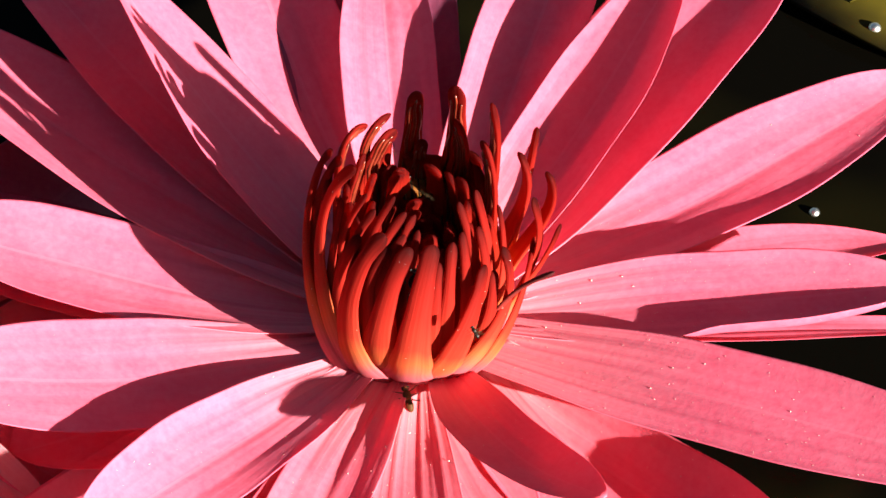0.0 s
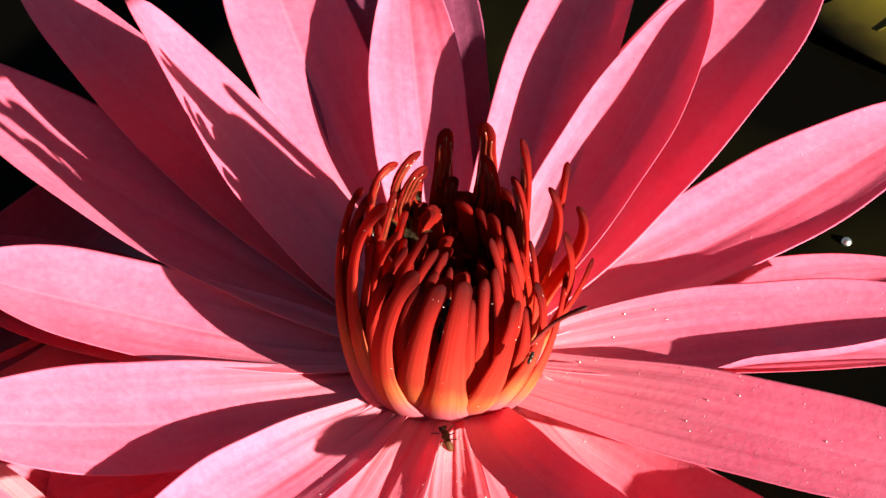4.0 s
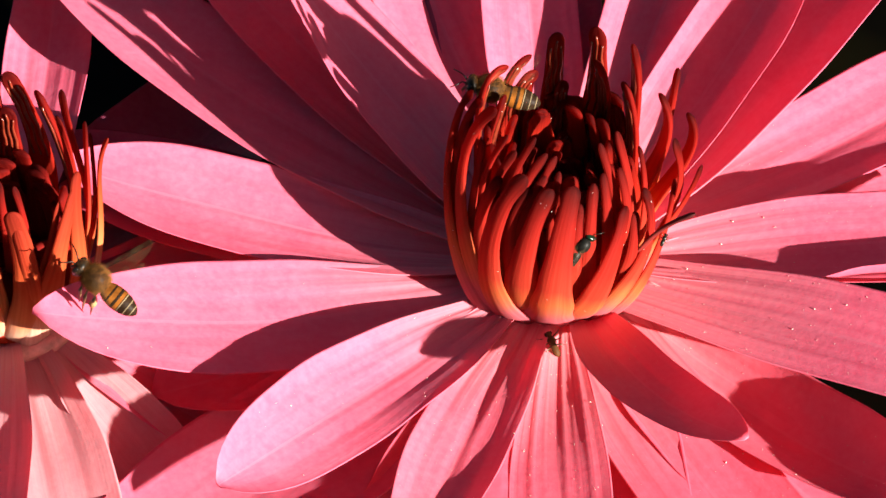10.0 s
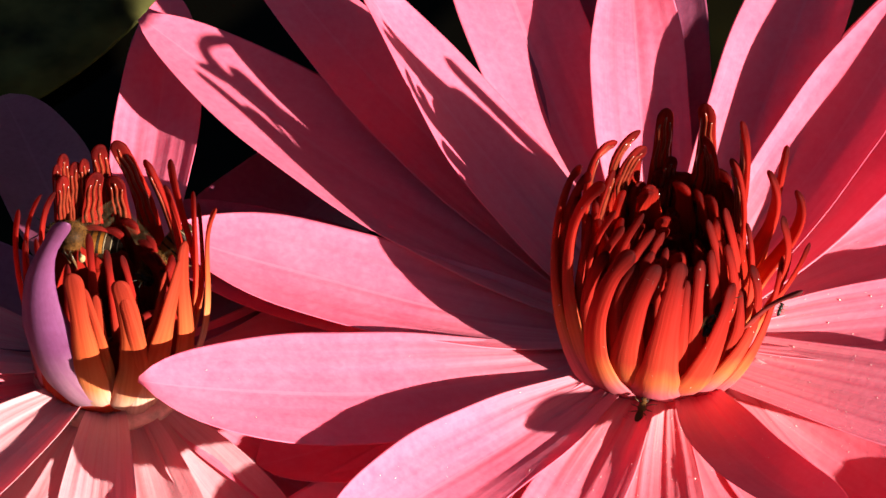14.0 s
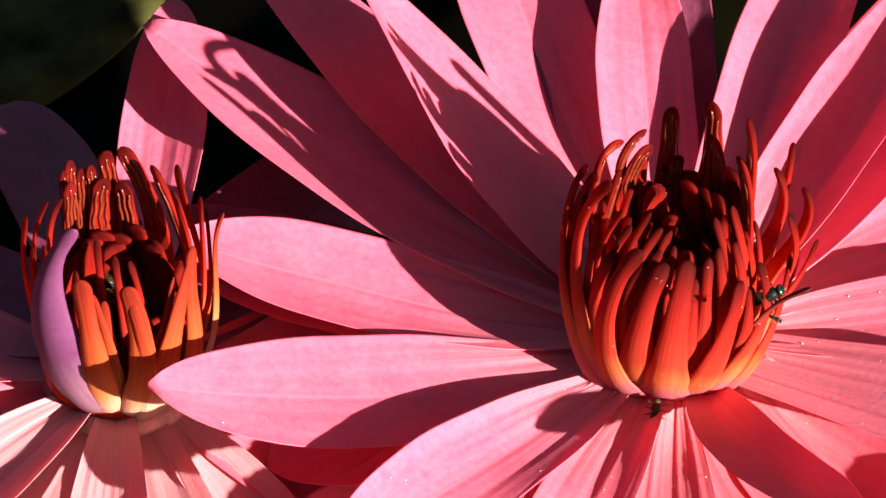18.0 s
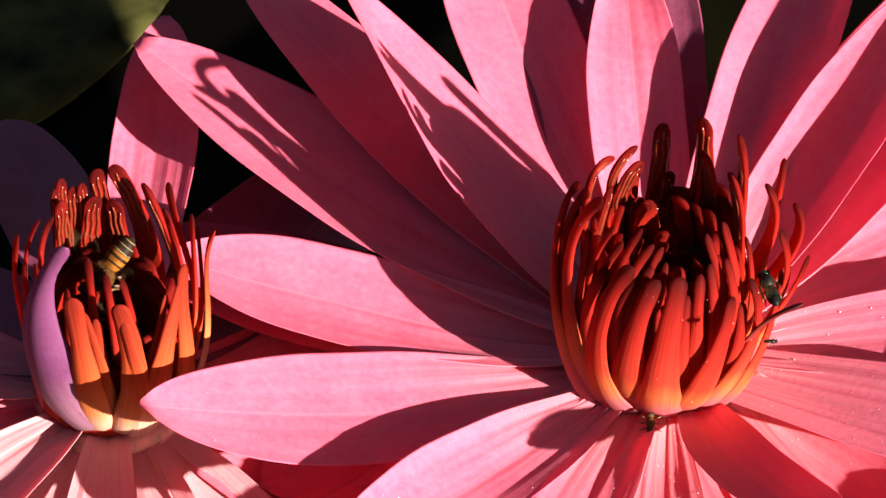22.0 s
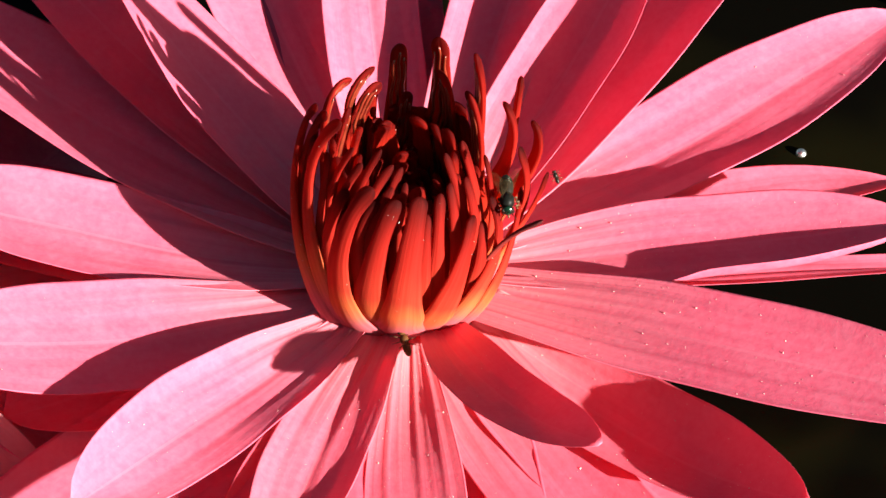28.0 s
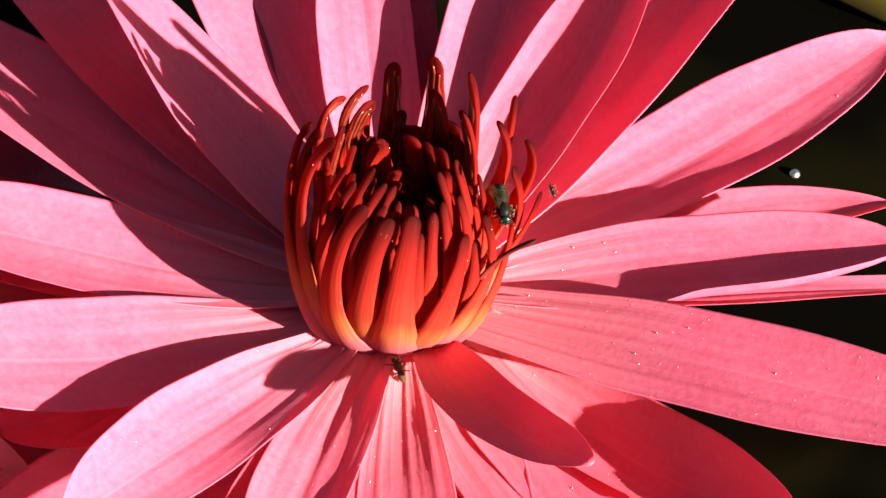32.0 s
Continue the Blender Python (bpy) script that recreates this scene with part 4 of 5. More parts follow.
def wing_blade(length, breadth, side):
    """A rounded membrane with a firm front edge."""
    bm = bmesh.new()
    n = 14
    rows = []
    for i in range(n + 1):
        s = i / n
        half = breadth * (0.12 + 0.95 * math.sin(min(1, s * 0.92 + 0.04) * math.pi) ** 0.7 * s ** 0.4)
        y = side * length * s
        rows.append([bm.verts.new(Vector((x, y, z)) * MM) for x, z in ((0.18 * length * s, 0.03), (0.18 * length * s - half * 0.5, 0.1), (0.18 * length * s - half, 0.0), (0.18 * length * s - half * 0.5, 0.06))])
    for a, b in zip(rows, rows[1:]):
        for j in range(4):
            bm.faces.new([a[j], a[(j + 1) % 4], b[(j + 1) % 4], b[j]])
    bm.faces.new(rows[0][::-1])
    bm.faces.new(rows[-1])
    bmesh.ops.recalc_face_normals(bm, faces=bm.faces)
    return bm


def bee(name, label, scale, coat, face, bands, furred=True, pollen=True, wing_lift=28, wing_back=35):
    """A bee about 12 mm long at scale 1, with its head towards +x."""
    root = new(name)
    root.empty_display_size = 0.004
    k = scale

    def v(*a):
        return tuple(q * k for q in a)

    thorax = part("thorax", egg(v(1.0, 0, 0), v(2.1, 1.75, 1.75)), UMBRA if furred else coat, root)
    if furred:
        part("fur", fur(v(1.0, 0, 0), v(2.0, 1.7, 1.7), 3600, 0.8 * k, 5), coat, thorax)
    head = part("head", egg(v(3.6, 0, -0.35), v(1.0, 1.5, 1.4), nose=0.2), face, root)
    if furred:
        part("fur", fur(v(3.55, 0, 0.0), v(0.8, 1.2, 1.15), 700, 0.45 * k, 9), coat, head)
    for side in (1, -1):
        part("eye", egg(v(3.85, side * 1.05, -0.25), v(0.55, 0.5, 1.0), 14, 8), EYE, head)
        part("antenna", tube([v(4.4, side * 0.35, 0.1), v(5.1, side * 0.7, 0.55), v(5.7, side * 1.3, 0.3), v(6.6, side * 1.9, 0.0)], [0.13 * k, 0.1 * k, 0.1 * k, 0.08 * k]), CHITIN, head)
    part("tongue", tube([v(4.3, 0, -1.1), v(4.7, 0, -1.7), v(4.5, 0, -2.1)], [0.3 * k, 0.18 * k, 0.06 * k]), BROWN, head)
    # the abdomen: overlapping rings, drooping to a blunt point
    abdomen = part("abdomen", egg(v(-3.4, 0, -0.5), v(3.1, 1.35, 1.3), 20, 14), bands[0], root)
    abdomen_cuts = [-0.9, -1.9, -2.9, -3.9, -4.9, -5.8, -6.7]
    for i in range(6):
        x0, x1 = abdomen_cuts[i], abdomen_cuts[i + 1]
        ring = []
        for j in range(6):
            x = x0 + (x1 - x0) * j / 5
            q = (x + 3.4) / 3.3
            r = 1.62 * max(0.02, 1 - abs(q) ** 2.4) ** 0.55 * (1.0 - 0.14 * max(0.0, -q)) * (1.0 + 0.05 * j / 5)
            ring.append((r, x))
        bm = bmesh.new()
        seg = 24
        loops = [[bm.verts.new(Vector((x * k, r * k * math.cos(2 * math.pi * j / seg), (r * 0.96 * math.sin(2 * math.pi * j / seg) - 0.5) * k)) * MM) for j in range(seg)] for r, x in ring]
        for a, b in zip(loops, loops[1:]):
            for j in range(seg):
                bm.faces.new([a[j], a[(j + 1) % seg], b[(j + 1) % seg], b[j]])
        bmesh.ops.recalc_face_normals(bm, faces=bm.faces)
        part("band", bm, bands[1] if i < 3 else bands[2], abdomen)
        # pale hair line at the front of each ring
        x = x0 - 0.12
        q = (x + 3.4) / 3.3
        r = 1.62 * max(0.02, 1 - abs(q) ** 2.4) ** 0.55 * (1.0 - 0.14 * max(0.0, -q)) * 1.03
        bm = bmesh.new()
        loops = [[bm.verts.new(Vector(((x - d * (3.2 if i < 3 else 1.0)) * k, r * k * w * math.cos(2 * math.pi * j / seg), (r * 0.96 * w * math.sin(2 * math.pi * j / seg) - 0.5) * k)) * MM) for j in range(seg)] for d, w in ((-0.03, 0.985), (0.0, 1.008), (0.07, 1.008), (0.13, 0.985))]
        for a, b in zip(loops, loops[1:]):
            for j in range(seg):
                bm.faces.new([a[j], a[(j + 1) % seg], b[(j + 1) % seg], b[j]])
        part("hair_line", bm, bands[3] if i > 2 else bands[0], abdomen)
    for side in (1, -1):
        for x, y, reach, drop in ((2.0, 1.0, 1.6, 2.6), (0.9, 1.3, 1.7, 3.2), (-0.4, 1.2, 1.2, 3.6)):
            knee = v(x - 0.4, side * (y + reach * 0.7), -1.6)
            foot = v(x - 1.0 + 0.4 * side * 0.3, side * (y + reach * 0.55), -1.6 - drop * 0.6)
            toe = v(x - 1.4, side * (y + reach * 0.8), -1.8 - drop * 0.9)
            leg = part("leg", tube([v(x, side * y * 0.7, -1.1), knee, foot, toe], [0.26 * k, 0.3 * k, 0.22 * k, 0.07 * k]), BROWN, root)
            if pollen and x < 0:
                part("pollen_basket", egg(tuple((a + b) / 2 for a, b in zip(knee, foot)), v(0.55, 0.5, 0.85), 12, 8), POLLEN, leg)
        for x, size, breadth, extra in ((1.5, 8.2, 2.6, 0), (0.4, 5.6, 2.0, -14)):
            wing = part("wing", wing_blade(size * k, breadth * k, side), WING, root)
            wing.matrix_basis = pose(x * k * MM, side * 0.9 * k * MM, 1.4 * k * MM, side * (wing_lift + extra * 0.5), 0, side * (wing_back - extra))
    tagged(root, label, "bee" if scale > 0.4 else "insect", group="insects at the flowers")
    return root


def small_fly(name, label, size, body):
    """A small two-winged insect, head towards +x."""
    root = new(name)
    root.empty_display_size = 0.002
    k = size

    def v(*a):
        return tuple(q * k for q in a)

    part("thorax", egg(v(0.15, 0, 0), v(0.28, 0.22, 0.22), 14, 8), body, root)
    part("abdomen", egg(v(-0.32, 0, -0.03), v(0.38, 0.19, 0.17), 14, 8), body, root)
    head = part("head", egg(v(0.5, 0, -0.02), v(0.14, 0.2, 0.17), 12, 8), body, root)
    for side in (1, -1):
        part("eye", egg(v(0.53, side * 0.12, 0.0), v(0.1, 0.09, 0.12), 10, 6), EYE, head)
        w = part("wing", wing_blade(0.95 * k, 0.3 * k, side), WING, root)
        w.matrix_basis = pose(0.1 * k * MM, side * 0.1 * k * MM, 0.2 * k * MM, side * 12, 0, side * 58)
        for x in (0.3, 0.1, -0.1):
            part("leg", tube([v(x, side * 0.15, -0.1), v(x + (x - 0.1) * 0.6, side * 0.42, 0.02), v(x + (x - 0.1), side * 0.6, -0.32)], [0.035 * k, 0.028 * k, 0.018 * k], 5), BROWN, root)
    tagged(root, label, "fly", group="insects at the flowers")
    return root


honeybee_a = bee("honeybee", "striped amber and black honeybee hovering over pink petals", 1.0, FUZZ, CHITIN, (UMBRA, AMBER, UMBRA, CREAM))
honeybee_b = bee("honeybee", "furry tawny honeybee with pollen on its legs among stamens", 1.0, FUZZ, CHITIN, (UMBRA, AMBER, UMBRA, CREAM), wing_back=62, wing_lift=14)
green_bee = bee("sweat_bee", "small dark bee with metallic green head climbing between stamens", 0.62, SLATE, GREEN, (SLATE, SLATE, SLATE, GREEN), furred=False, pollen=False, wing_back=80, wing_lift=3)
black_fly = small_fly("fly", "tiny black fly on the rim of the stamen crown", 1.5, CHITIN)
brown_fly = small_fly("fly", "small brown fly resting at the foot of the stamens", 3.0, UMBER)


# ---------------------------------------------------------------- pollen and dust on the petals
def pollen_dust():
    rng = random.Random(21)
    bm = bmesh.new()
    ball = [Vector(d).normalized() for d in ((1, 0, 0), (-1, 0, 0), (0, 1, 0), (0, -1, 0), (0, 0, 1), (0, 0, -1))]
    faces = ((0, 2, 4), (2, 1, 4), (1, 3, 4), (3, 0, 4), (2, 0, 5), (1, 2, 5), (3, 1, 5), (0, 3, 5))
    for spots, many in DUST:
        for _ in range(many):
            a, b = rng.choice(spots)
            p = a.lerp(b, rng.random())
            r = 0.00008 * rng.uniform(0.4, 1.0) ** 1.5 * (1.9 if rng.random() < 0.08 else 1)
            vs = [bm.verts.new(p + Vector((0, -0.4, 0.7)) * r * 0.8 + d * r * rng.uniform(0.7, 1.3)) for d in ball]
            for f in faces:
                bm.faces.new([vs[q] for q in f])
    ob = part("pollen_dust", bm, GRAIN, None, smooth=False)
    tagged(ob, "loose pale pollen grains scattered on the pink petals", "pollen", kind="stuff")


GRAIN = simple("pollen_grain", (0.72, 0.50, 0.42), 0.5, 0.5)
pollen_dust()


# ---------------------------------------------------------------- what moves
def motions():
    walk(honeybee_a, [
        (0, pose(-0.0730, -0.0178, 0.0303, 5, -11, 169)),
        (3.5, pose(-0.0752, -0.0146, 0.0335, 5, -11, 169)),
        (5, pose(-0.0682, -0.0169, 0.0312, 5, -11, 169)),
        (5.5, pose(-0.0540, -0.0163, 0.0289, 5, -21, 165)),
        (5.8, pose(-0.0537, -0.0141, 0.0283, 5, -18, 169)),
        (6, pose(-0.0513, -0.0169, 0.0255, 5, -19, 168)),
        (6.2, pose(-0.0489, -0.0190, 0.0234, 5, -21, 165)),
        (6.5, pose(-0.0510, -0.0253, 0.0228, 5, -28, 157)),
        (6.8, pose(-0.0524, -0.0216, 0.0236, 5, -21, 165)),
        (7, pose(-0.0527, -0.0231, 0.0222, 5, -21, 165)),
        (7.2, pose(-0.0587, -0.0257, 0.0223, 5, -28, 157)),
        (7.5, pose(-0.0559, -0.0222, 0.0231, 5, -24, 161)),
        (7.8, pose(-0.0580, -0.0256, 0.0210, 5, -28, 157)),
        (8, pose(-0.0588, -0.0228, 0.0239, 5, -31, 153)),
        (8.2, pose(-0.0603, -0.0236, 0.0231, 0, -28, 157)),
        (8.5, pose(-0.0646, -0.0229, 0.0237, 0, -34, 148)),
        (8.8, pose(-0.0683, -0.0244, 0.0236, -4, -42, 132)),
        (9, pose(-0.0630, -0.0239, 0.0242, -5, -38, 141)),
        (9.2, pose(-0.0577, -0.0234, 0.0247, 0, -24, 161)),
        (9.5, pose(-0.0642, -0.0260, 0.0221, -5, -34, 148)),
        (9.8, pose(-0.0647, -0.0279, 0.0202, -5, -34, 148)),
        (10, pose(-0.0645, -0.0253, 0.0228, -5, -31, 153)),
        (10.1, pose(-0.0614, -0.0207, 0.0245, 0, -24, 161)),
        (10.2, pose(-0.0567, -0.0121, 0.0247, 5, -18, 169)),
        (10.4, pose(-0.0640, -0.0042, 0.0135, 5, -18, 169)),
        (10.5, pose(-0.0714, -0.0283, 0.0198, -8, -35, 135)),
        (10.7, pose(-0.0565, -0.0279, 0.0202, -5, -31, 153)),
        (10.9, pose(-0.0494, -0.0130, 0.0238, 0, -32, 151)),
        (11, pose(-0.0525, -0.0102, 0.0237, 5, -35, 147)),
        (11.1, pose(-0.0459, 0.0057, 0.0255, 5, -18, 169)),
        (11.3, pose(-0.0466, 0.0077, 0.0247, 5, -18, 169)),
        (11.5, pose(-0.0487, -0.0095, 0.0245, 10, -11, 176)),
        (11.7, pose(-0.0511, -0.0109, 0.0259, 5, -18, 169)),
        (11.9, pose(-0.0546, 0.0045, 0.0299, 5, 3, -169)),
        (12, pose(-0.0581, -0.0061, 0.0279, 10, -0, -173)),
        (12.1, pose(-0.0624, -0.0018, 0.0293, 5, 7, -166)),
        (12.3, pose(-0.0653, -0.0029, 0.0311, 5, 8, -160)),
        (12.5, pose(-0.0654, -0.0034, 0.0319, 0, 18, -148)),
        (12.7, pose(-0.0638, -0.0048, 0.0320, 0, 11, -156)),
        (13, pose(-0.0665, -0.0039, 0.0329, 5, 8, -160)),
        (13.5, pose(-0.0654, -0.0039, 0.0314, 5, 8, -160)),
        (13.8, pose(-0.0697, -0.0017, 0.0238, -5, 24, -154)),
        (14.2, pose(-0.0762, 0.0011, 0.0125, -10, 38, -129)),
        (16.5, pose(-0.0803, 0.0043, 0.0128, -12, 42, -117)),
        (20, pose(-0.0831, 0.0025, 0.0152, -24, 14, -166)),
        (20.5, pose(-0.0829, -0.0002, 0.0196, -23, -21, 158)),
        (21, pose(-0.0829, -0.0004, 0.0194, -25, -7, 173)),
        (21.5, pose(-0.0825, -0.0005, 0.0193, -24, 14, -166)),
        (22, pose(-0.0817, -0.0008, 0.0190, -20, 33, -140)),
        (22.5, pose(-0.0784, -0.0019, 0.0179, 12, 42, -63)),
        (23, pose(-0.0759, -0.0035, 0.0177, 25, 11, -11)),
        (23.3, pose(-0.0729, -0.0067, 0.0272, 15, -11, -4)),
        (23.5, pose(-0.0675, -0.0098, 0.0326, 14, 1, -16)),
        (23.7, pose(-0.0592, -0.0063, 0.0502, 16, -35, 23)),
        (23.9, pose(-0.0495, -0.0026, 0.0823, 13, -47, 44)),
        (24.4, pose(0.0108, -0.0205, 0.1068, 15, -7, -7)),
        (24.8, pose(0.0481, -0.0373, 0.0758, 3, 34, -78)),
        (25, pose(0.0464, -0.0422, 0.0426, -4, 13, -151)),
        (25.1, pose(0.0394, -0.0397, 0.0311, 0, -21, 165)),
        (25.2, pose(0.0350, -0.0330, 0.0235, 0, -24, 161)),
        (25.3, pose(0.0310, -0.0289, 0.0248, 0, -23, 163)),
        (25.4, pose(0.0265, -0.0270, 0.0268, 0, -24, 161)),
        (25.5, pose(0.0200, -0.0289, 0.0249, 0, -28, 157)),
        (25.6, pose(0.0130, -0.0302, 0.0235, -5, -37, 143)),
        (25.8, pose(0.0032, -0.0383, 0.0183, -5, -34, 148)),
        (26, pose(-0.0204, -0.0470, 0.0153, -5, -38, 141)),
        (26.2, pose(-0.0484, -0.0476, 0.0146, -5, -31, 153)),
        (26.5, pose(-0.0555, -0.0311, 0.0226, -5, -31, 153)),
        (26.8, pose(-0.0688, -0.0244, 0.0294, -5, -24, 161)),
        (32, pose(-0.0716, -0.0224, 0.0313, -5, -24, 161)),
    ])
    walk(honeybee_b, [
        (0, pose(0.0022, 0.0090, 0.0197, 45, -4, 4)),
        (0.5, pose(-0.0001, 0.0090, 0.0195, 43, -14, 14)),
        (1, pose(-0.0036, 0.0070, 0.0204, -41, -21, 158)),
        (1.5, pose(-0.0053, 0.0080, 0.0198, -46, -11, 176)),
        (2, pose(-0.0067, 0.0080, 0.0198, -46, -11, -176)),
        (3, pose(-0.0076, 0.0070, 0.0202, -42, 2, -156)),
        (3.5, pose(-0.0079, 0.0070, 0.0210, -43, 2, -156)),
        (5.5, pose(-0.0092, 0.0010, 0.0276, -43, -9, -146)),
        (6, pose(-0.0092, -0.0040, 0.0325, 49, -29, -57)),
        (7, pose(-0.0093, -0.0040, 0.0325, 71, -42, -50)),
        (8, pose(-0.0062, -0.0040, 0.0362, -109, -62, -128)),
        (8.5, pose(-0.0089, -0.0040, 0.0343, 106, -61, -48)),
        (9, pose(-0.0071, -0.0040, 0.0360, -139, -70, -114)),
        (9.5, pose(-0.0063, -0.0040, 0.0363, -53, -28, -141)),
        (9.8, pose(-0.0060, 0.0060, 0.0286, -5, -35, 157)),
        (10, pose(-0.0089, 0.0040, 0.0322, 0, -14, 173)),
        (10.1, pose(-0.0170, 0.0095, 0.0378, -0, -18, 169)),
        (10.2, pose(-0.0391, 0.0145, 0.0371, 5, -4, -176)),
        (10.4, pose(-0.0523, 0.0095, 0.0293, 5, 3, -169)),
        (10.5, pose(-0.0547, 0.0030, 0.0256, 10, 3, -169)),
        (10.7, pose(-0.0612, -0.0005, 0.0249, 5, -0, -173)),
        (10.9, pose(-0.0645, 0.0047, 0.0274, 5, 3, -169)),
        (11, pose(-0.0652, 0.0058, 0.0270, 5, -2, -175)),
        (11.1, pose(-0.0651, 0.0099, 0.0297, 5, 7, -166)),
        (11.3, pose(-0.0763, 0.0109, 0.0307, 5, -18, 169)),
        (11.5, pose(-0.0752, 0.0112, 0.0310, 5, -42, 132)),
        (11.7, pose(-0.0819, 0.0119, 0.0345, 2, -49, 105)),
        (11.9, pose(-0.0842, 0.0051, 0.0334, 1, -50, 98)),
        (12.1, pose(-0.0848, 0.0038, 0.0349, 0, -50, 90)),
        (12.3, pose(-0.0861, 0.0032, 0.0371, 0, -49, 75)),
        (12.5, pose(-0.0840, -0.0001, 0.0366, 3, -48, 67)),
        (12.7, pose(-0.0836, -0.0020, 0.0347, -3, -42, 117)),
        (12.9, pose(-0.0847, -0.0046, 0.0322, -15, -14, 166)),
        (13, pose(-0.0831, -0.0051, 0.0288, -15, 7, -173)),
        (13.5, pose(-0.0868, -0.0037, 0.0275, -15, 14, -166)),
        (14, pose(-0.0848, -0.0039, 0.0244, -15, -7, 173)),
        (14.5, pose(-0.0848, -0.0041, 0.0214, -14, -21, 158)),
        (15.5, pose(-0.0849, 0.0017, 0.0130, -16, -38, 129)),
        (16.5, pose(-0.0820, 0.0034, 0.0090, -6, -44, 104)),
        (32, pose(-0.0820, 0.0033, 0.0089, -6, -44, 104)),
    ])
    walk(green_bee, [
        (0, pose(-0.0003, -0.0109, 0.0191, 6, -55, 81)),
        (1, pose(-0.0004, -0.0105, 0.0197, 7, -55, 81)),
        (2, pose(-0.0005, -0.0106, 0.0196, 7, -55, 80)),
        (3, pose(-0.0006, -0.0106, 0.0206, 14, -54, 72)),
        (3.5, pose(-0.0007, -0.0107, 0.0204, 14, -54, 71)),
        (5.5, pose(-0.0000, -0.0110, 0.0191, 14, -54, 71)),
        (6, pose(-0.0006, -0.0113, 0.0193, 19, -53, 64)),
        (7, pose(-0.0013, -0.0110, 0.0200, 24, -50, 57)),
        (8, pose(-0.0003, -0.0105, 0.0206, 19, -52, 65)),
        (9, pose(0.0029, -0.0127, 0.0177, 34, -50, 41)),
        (10, pose(0.0031, -0.0132, 0.0172, 40, -44, 30)),
        (11, pose(0.0041, -0.0141, 0.0174, 47, -28, -54)),
        (12, pose(0.0046, -0.0140, 0.0177, 54, -32, -49)),
        (12.5, pose(0.0043, -0.0138, 0.0180, 59, -34, -42)),
        (13, pose(0.0050, -0.0128, 0.0173, 41, -44, 30)),
        (13.5, pose(0.0091, -0.0107, 0.0170, 33, -46, 46)),
        (14, pose(0.0078, -0.0113, 0.0176, 36, -43, 40)),
        (14.5, pose(0.0113, -0.0095, 0.0174, 43, -40, 25)),
        (16.5, pose(0.0128, -0.0081, 0.0170, 49, -30, 4)),
        (17, pose(0.0130, -0.0075, 0.0177, 49, -26, 1)),
        (18, pose(0.0132, -0.0076, 0.0171, 49, -26, 1)),
        (18.6, pose(0.0137, -0.0066, 0.0178, 22, -41, 63)),
        (19, pose(0.0140, -0.0056, 0.0179, -19, 8, 111)),
        (20, pose(0.0142, -0.0045, 0.0186, -41, 24, 122)),
        (21, pose(0.0144, -0.0033, 0.0192, -41, 24, 121)),
        (22, pose(0.0148, -0.0030, 0.0180, -12, 1, 106)),
        (23, pose(0.0151, -0.0042, 0.0190, 15, -33, 73)),
        (24, pose(0.0161, -0.0017, 0.0176, 29, -36, 51)),
        (25, pose(0.0154, -0.0029, 0.0197, 20, -36, 65)),
        (25.2, pose(0.0116, -0.0076, 0.0244, 49, -26, 0)),
        (25.5, pose(0.0147, -0.0057, 0.0214, 19, 6, -66)),
        (26, pose(0.0155, -0.0046, 0.0208, 13, 3, -76)),
        (26.5, pose(0.0153, -0.0048, 0.0212, 6, 24, -81)),
        (28.5, pose(0.0145, -0.0057, 0.0217, -1, -1, -91)),
        (29, pose(0.0166, -0.0045, 0.0191, -23, -56, 123)),
        (30, pose(0.0155, -0.0057, 0.0208, -16, -53, 112)),
        (31, pose(0.0145, -0.0058, 0.0231, 2, -55, 87)),
        (31.5, pose(0.0149, -0.0049, 0.0233, 59, -39, -21)),
        (32, pose(0.0150, -0.0044, 0.0224, 6, 14, -82)),
    ])
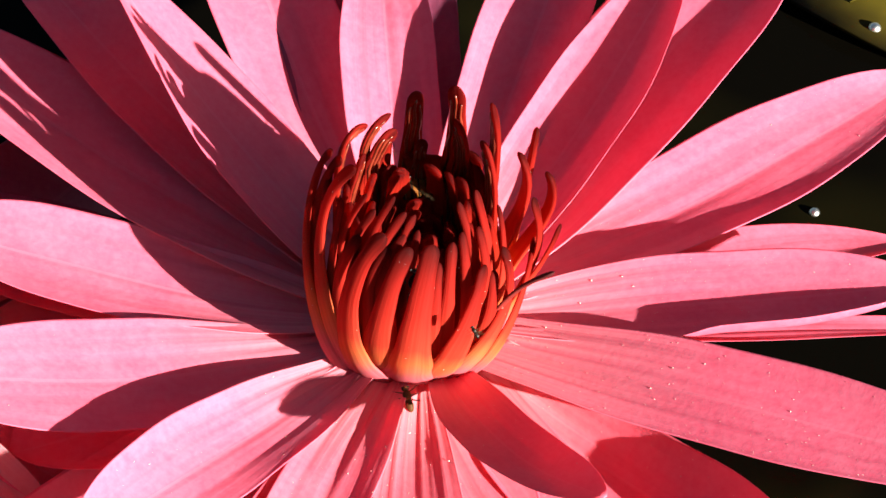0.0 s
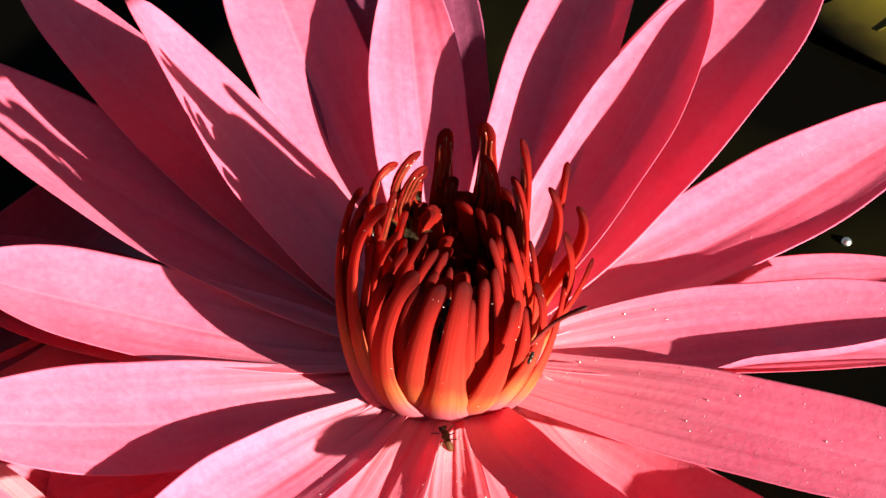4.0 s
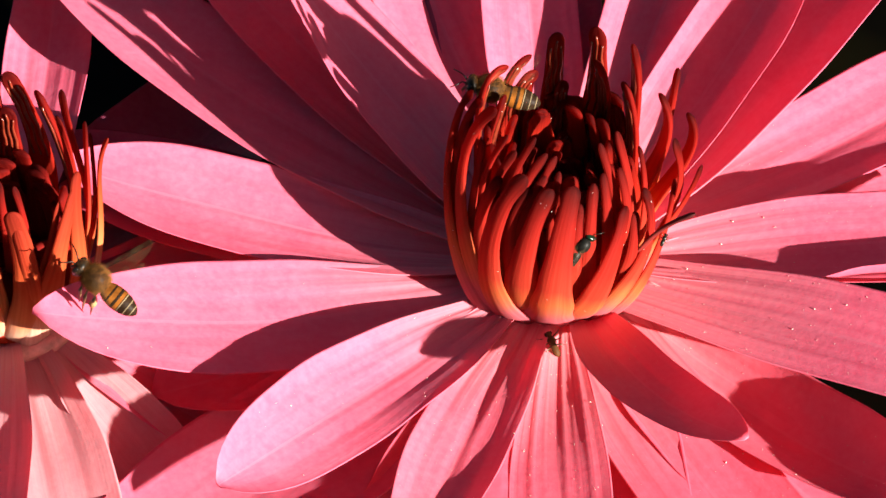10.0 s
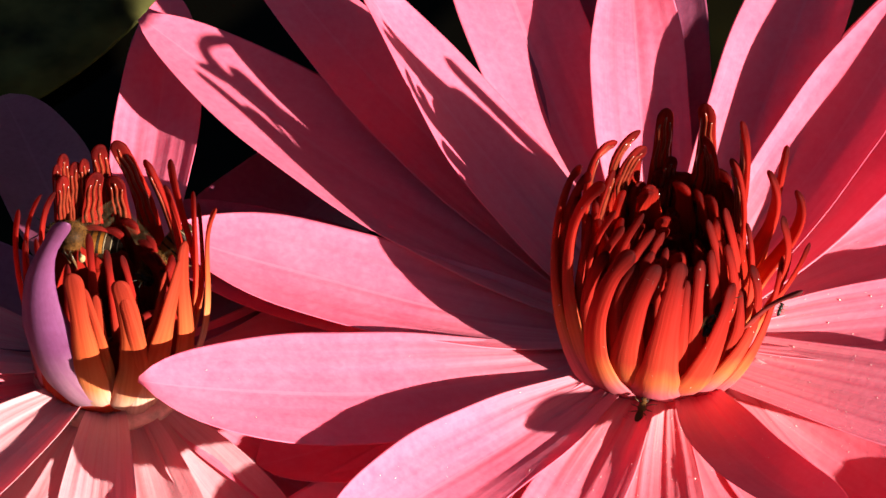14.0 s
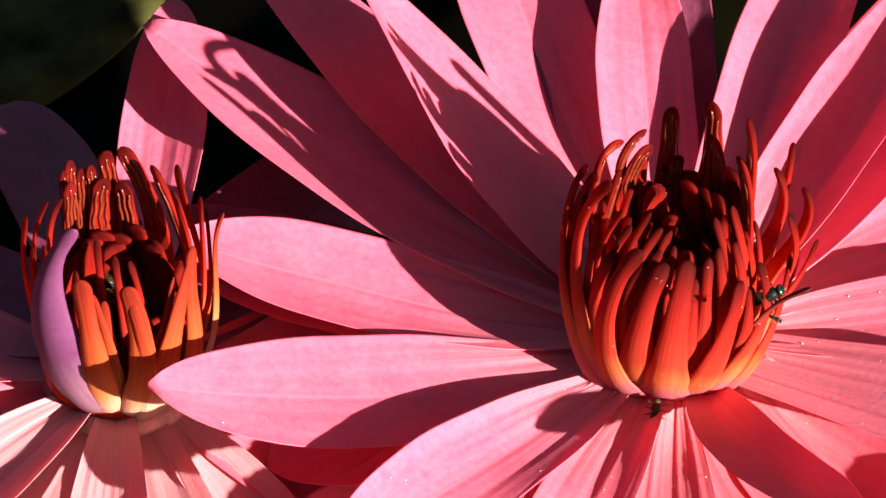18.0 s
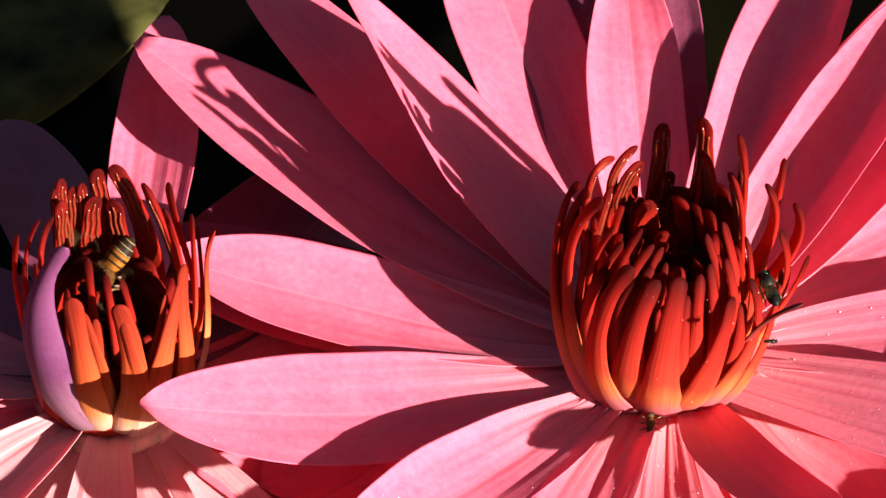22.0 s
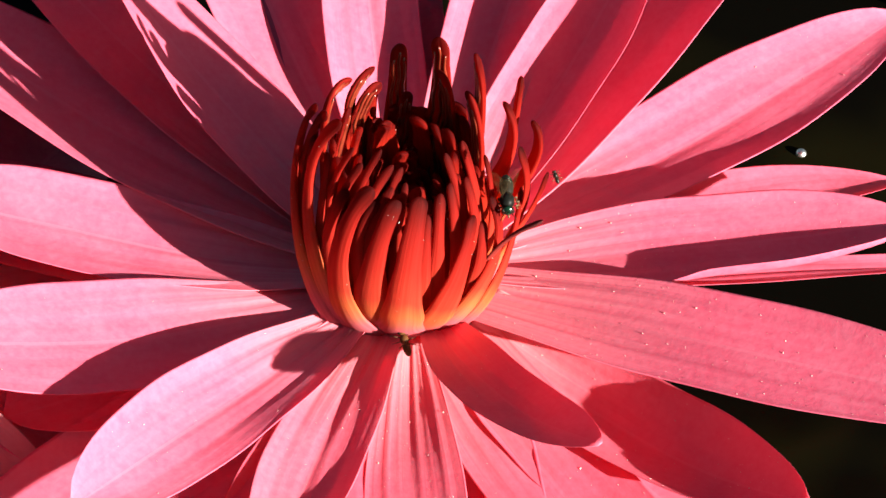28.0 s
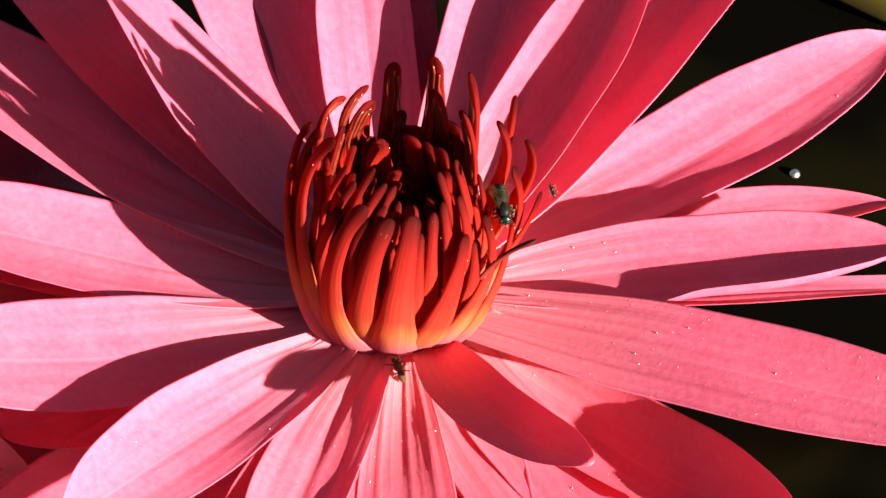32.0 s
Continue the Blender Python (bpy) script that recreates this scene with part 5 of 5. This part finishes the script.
    walk(black_fly, [
        (0, pose(0.0082, -0.0185, 0.0176, -22, -38, 129)),
        (2.5, pose(0.0091, -0.0179, 0.0181, -8, -44, 104)),
        (4.5, pose(0.0122, -0.0175, 0.0192, 22, -38, 51)),
        (6, pose(0.0141, -0.0196, 0.0235, 22, -38, 51)),
        (9, pose(0.0144, -0.0205, 0.0262, 8, -44, 76)),
        (10.5, pose(0.0152, -0.0203, 0.0263, 22, -38, 51)),
        (12, pose(0.0161, -0.0207, 0.0288, 8, -44, 76)),
        (13, pose(0.0162, -0.0210, 0.0285, 8, -44, 76)),
        (14.5, pose(0.0161, -0.0210, 0.0285, 22, -38, 51)),
        (16.5, pose(0.0149, -0.0191, 0.0248, 35, -0, 0)),
        (19, pose(0.0141, -0.0197, 0.0242, 30, 27, -31)),
        (20.5, pose(0.0135, -0.0189, 0.0207, 22, 38, -51)),
        (22, pose(0.0149, -0.0201, 0.0238, 35, -0, 0)),
        (23, pose(0.0160, -0.0207, 0.0260, 22, -38, 51)),
        (25, pose(0.0183, -0.0199, 0.0282, 22, -38, 51)),
        (26, pose(0.0192, -0.0169, 0.0312, -8, -44, 104)),
        (26.5, pose(0.0197, -0.0161, 0.0320, -15, -42, 117)),
        (28.5, pose(0.0216, -0.0138, 0.0342, -15, -42, 117)),
        (32, pose(0.0218, -0.0136, 0.0345, -15, -42, 117)),
    ])
    walk(brown_fly, [
        (0, pose(-0.0014, -0.0173, 0.0025, -9, -43, 111)),
        (6, pose(-0.0009, -0.0176, 0.0022, -12, -42, 117)),
        (9, pose(-0.0010, -0.0176, 0.0022, -3, -45, 97)),
        (10, pose(-0.0009, -0.0177, 0.0021, -14, -40, 123)),
        (11, pose(-0.0014, -0.0174, 0.0024, -16, -38, 129)),
        (12, pose(-0.0022, -0.0170, 0.0028, -6, -44, 104)),
        (13, pose(-0.0034, -0.0167, 0.0031, 12, -42, 63)),
        (19, pose(-0.0026, -0.0170, 0.0028, 6, -44, 76)),
        (23, pose(-0.0021, -0.0166, 0.0032, 0, -45, 90)),
        (26, pose(-0.0011, -0.0163, 0.0035, -6, -44, 104)),
        (32, pose(-0.0005, -0.0173, 0.0025, -12, -42, 117)),
    ])


motions()
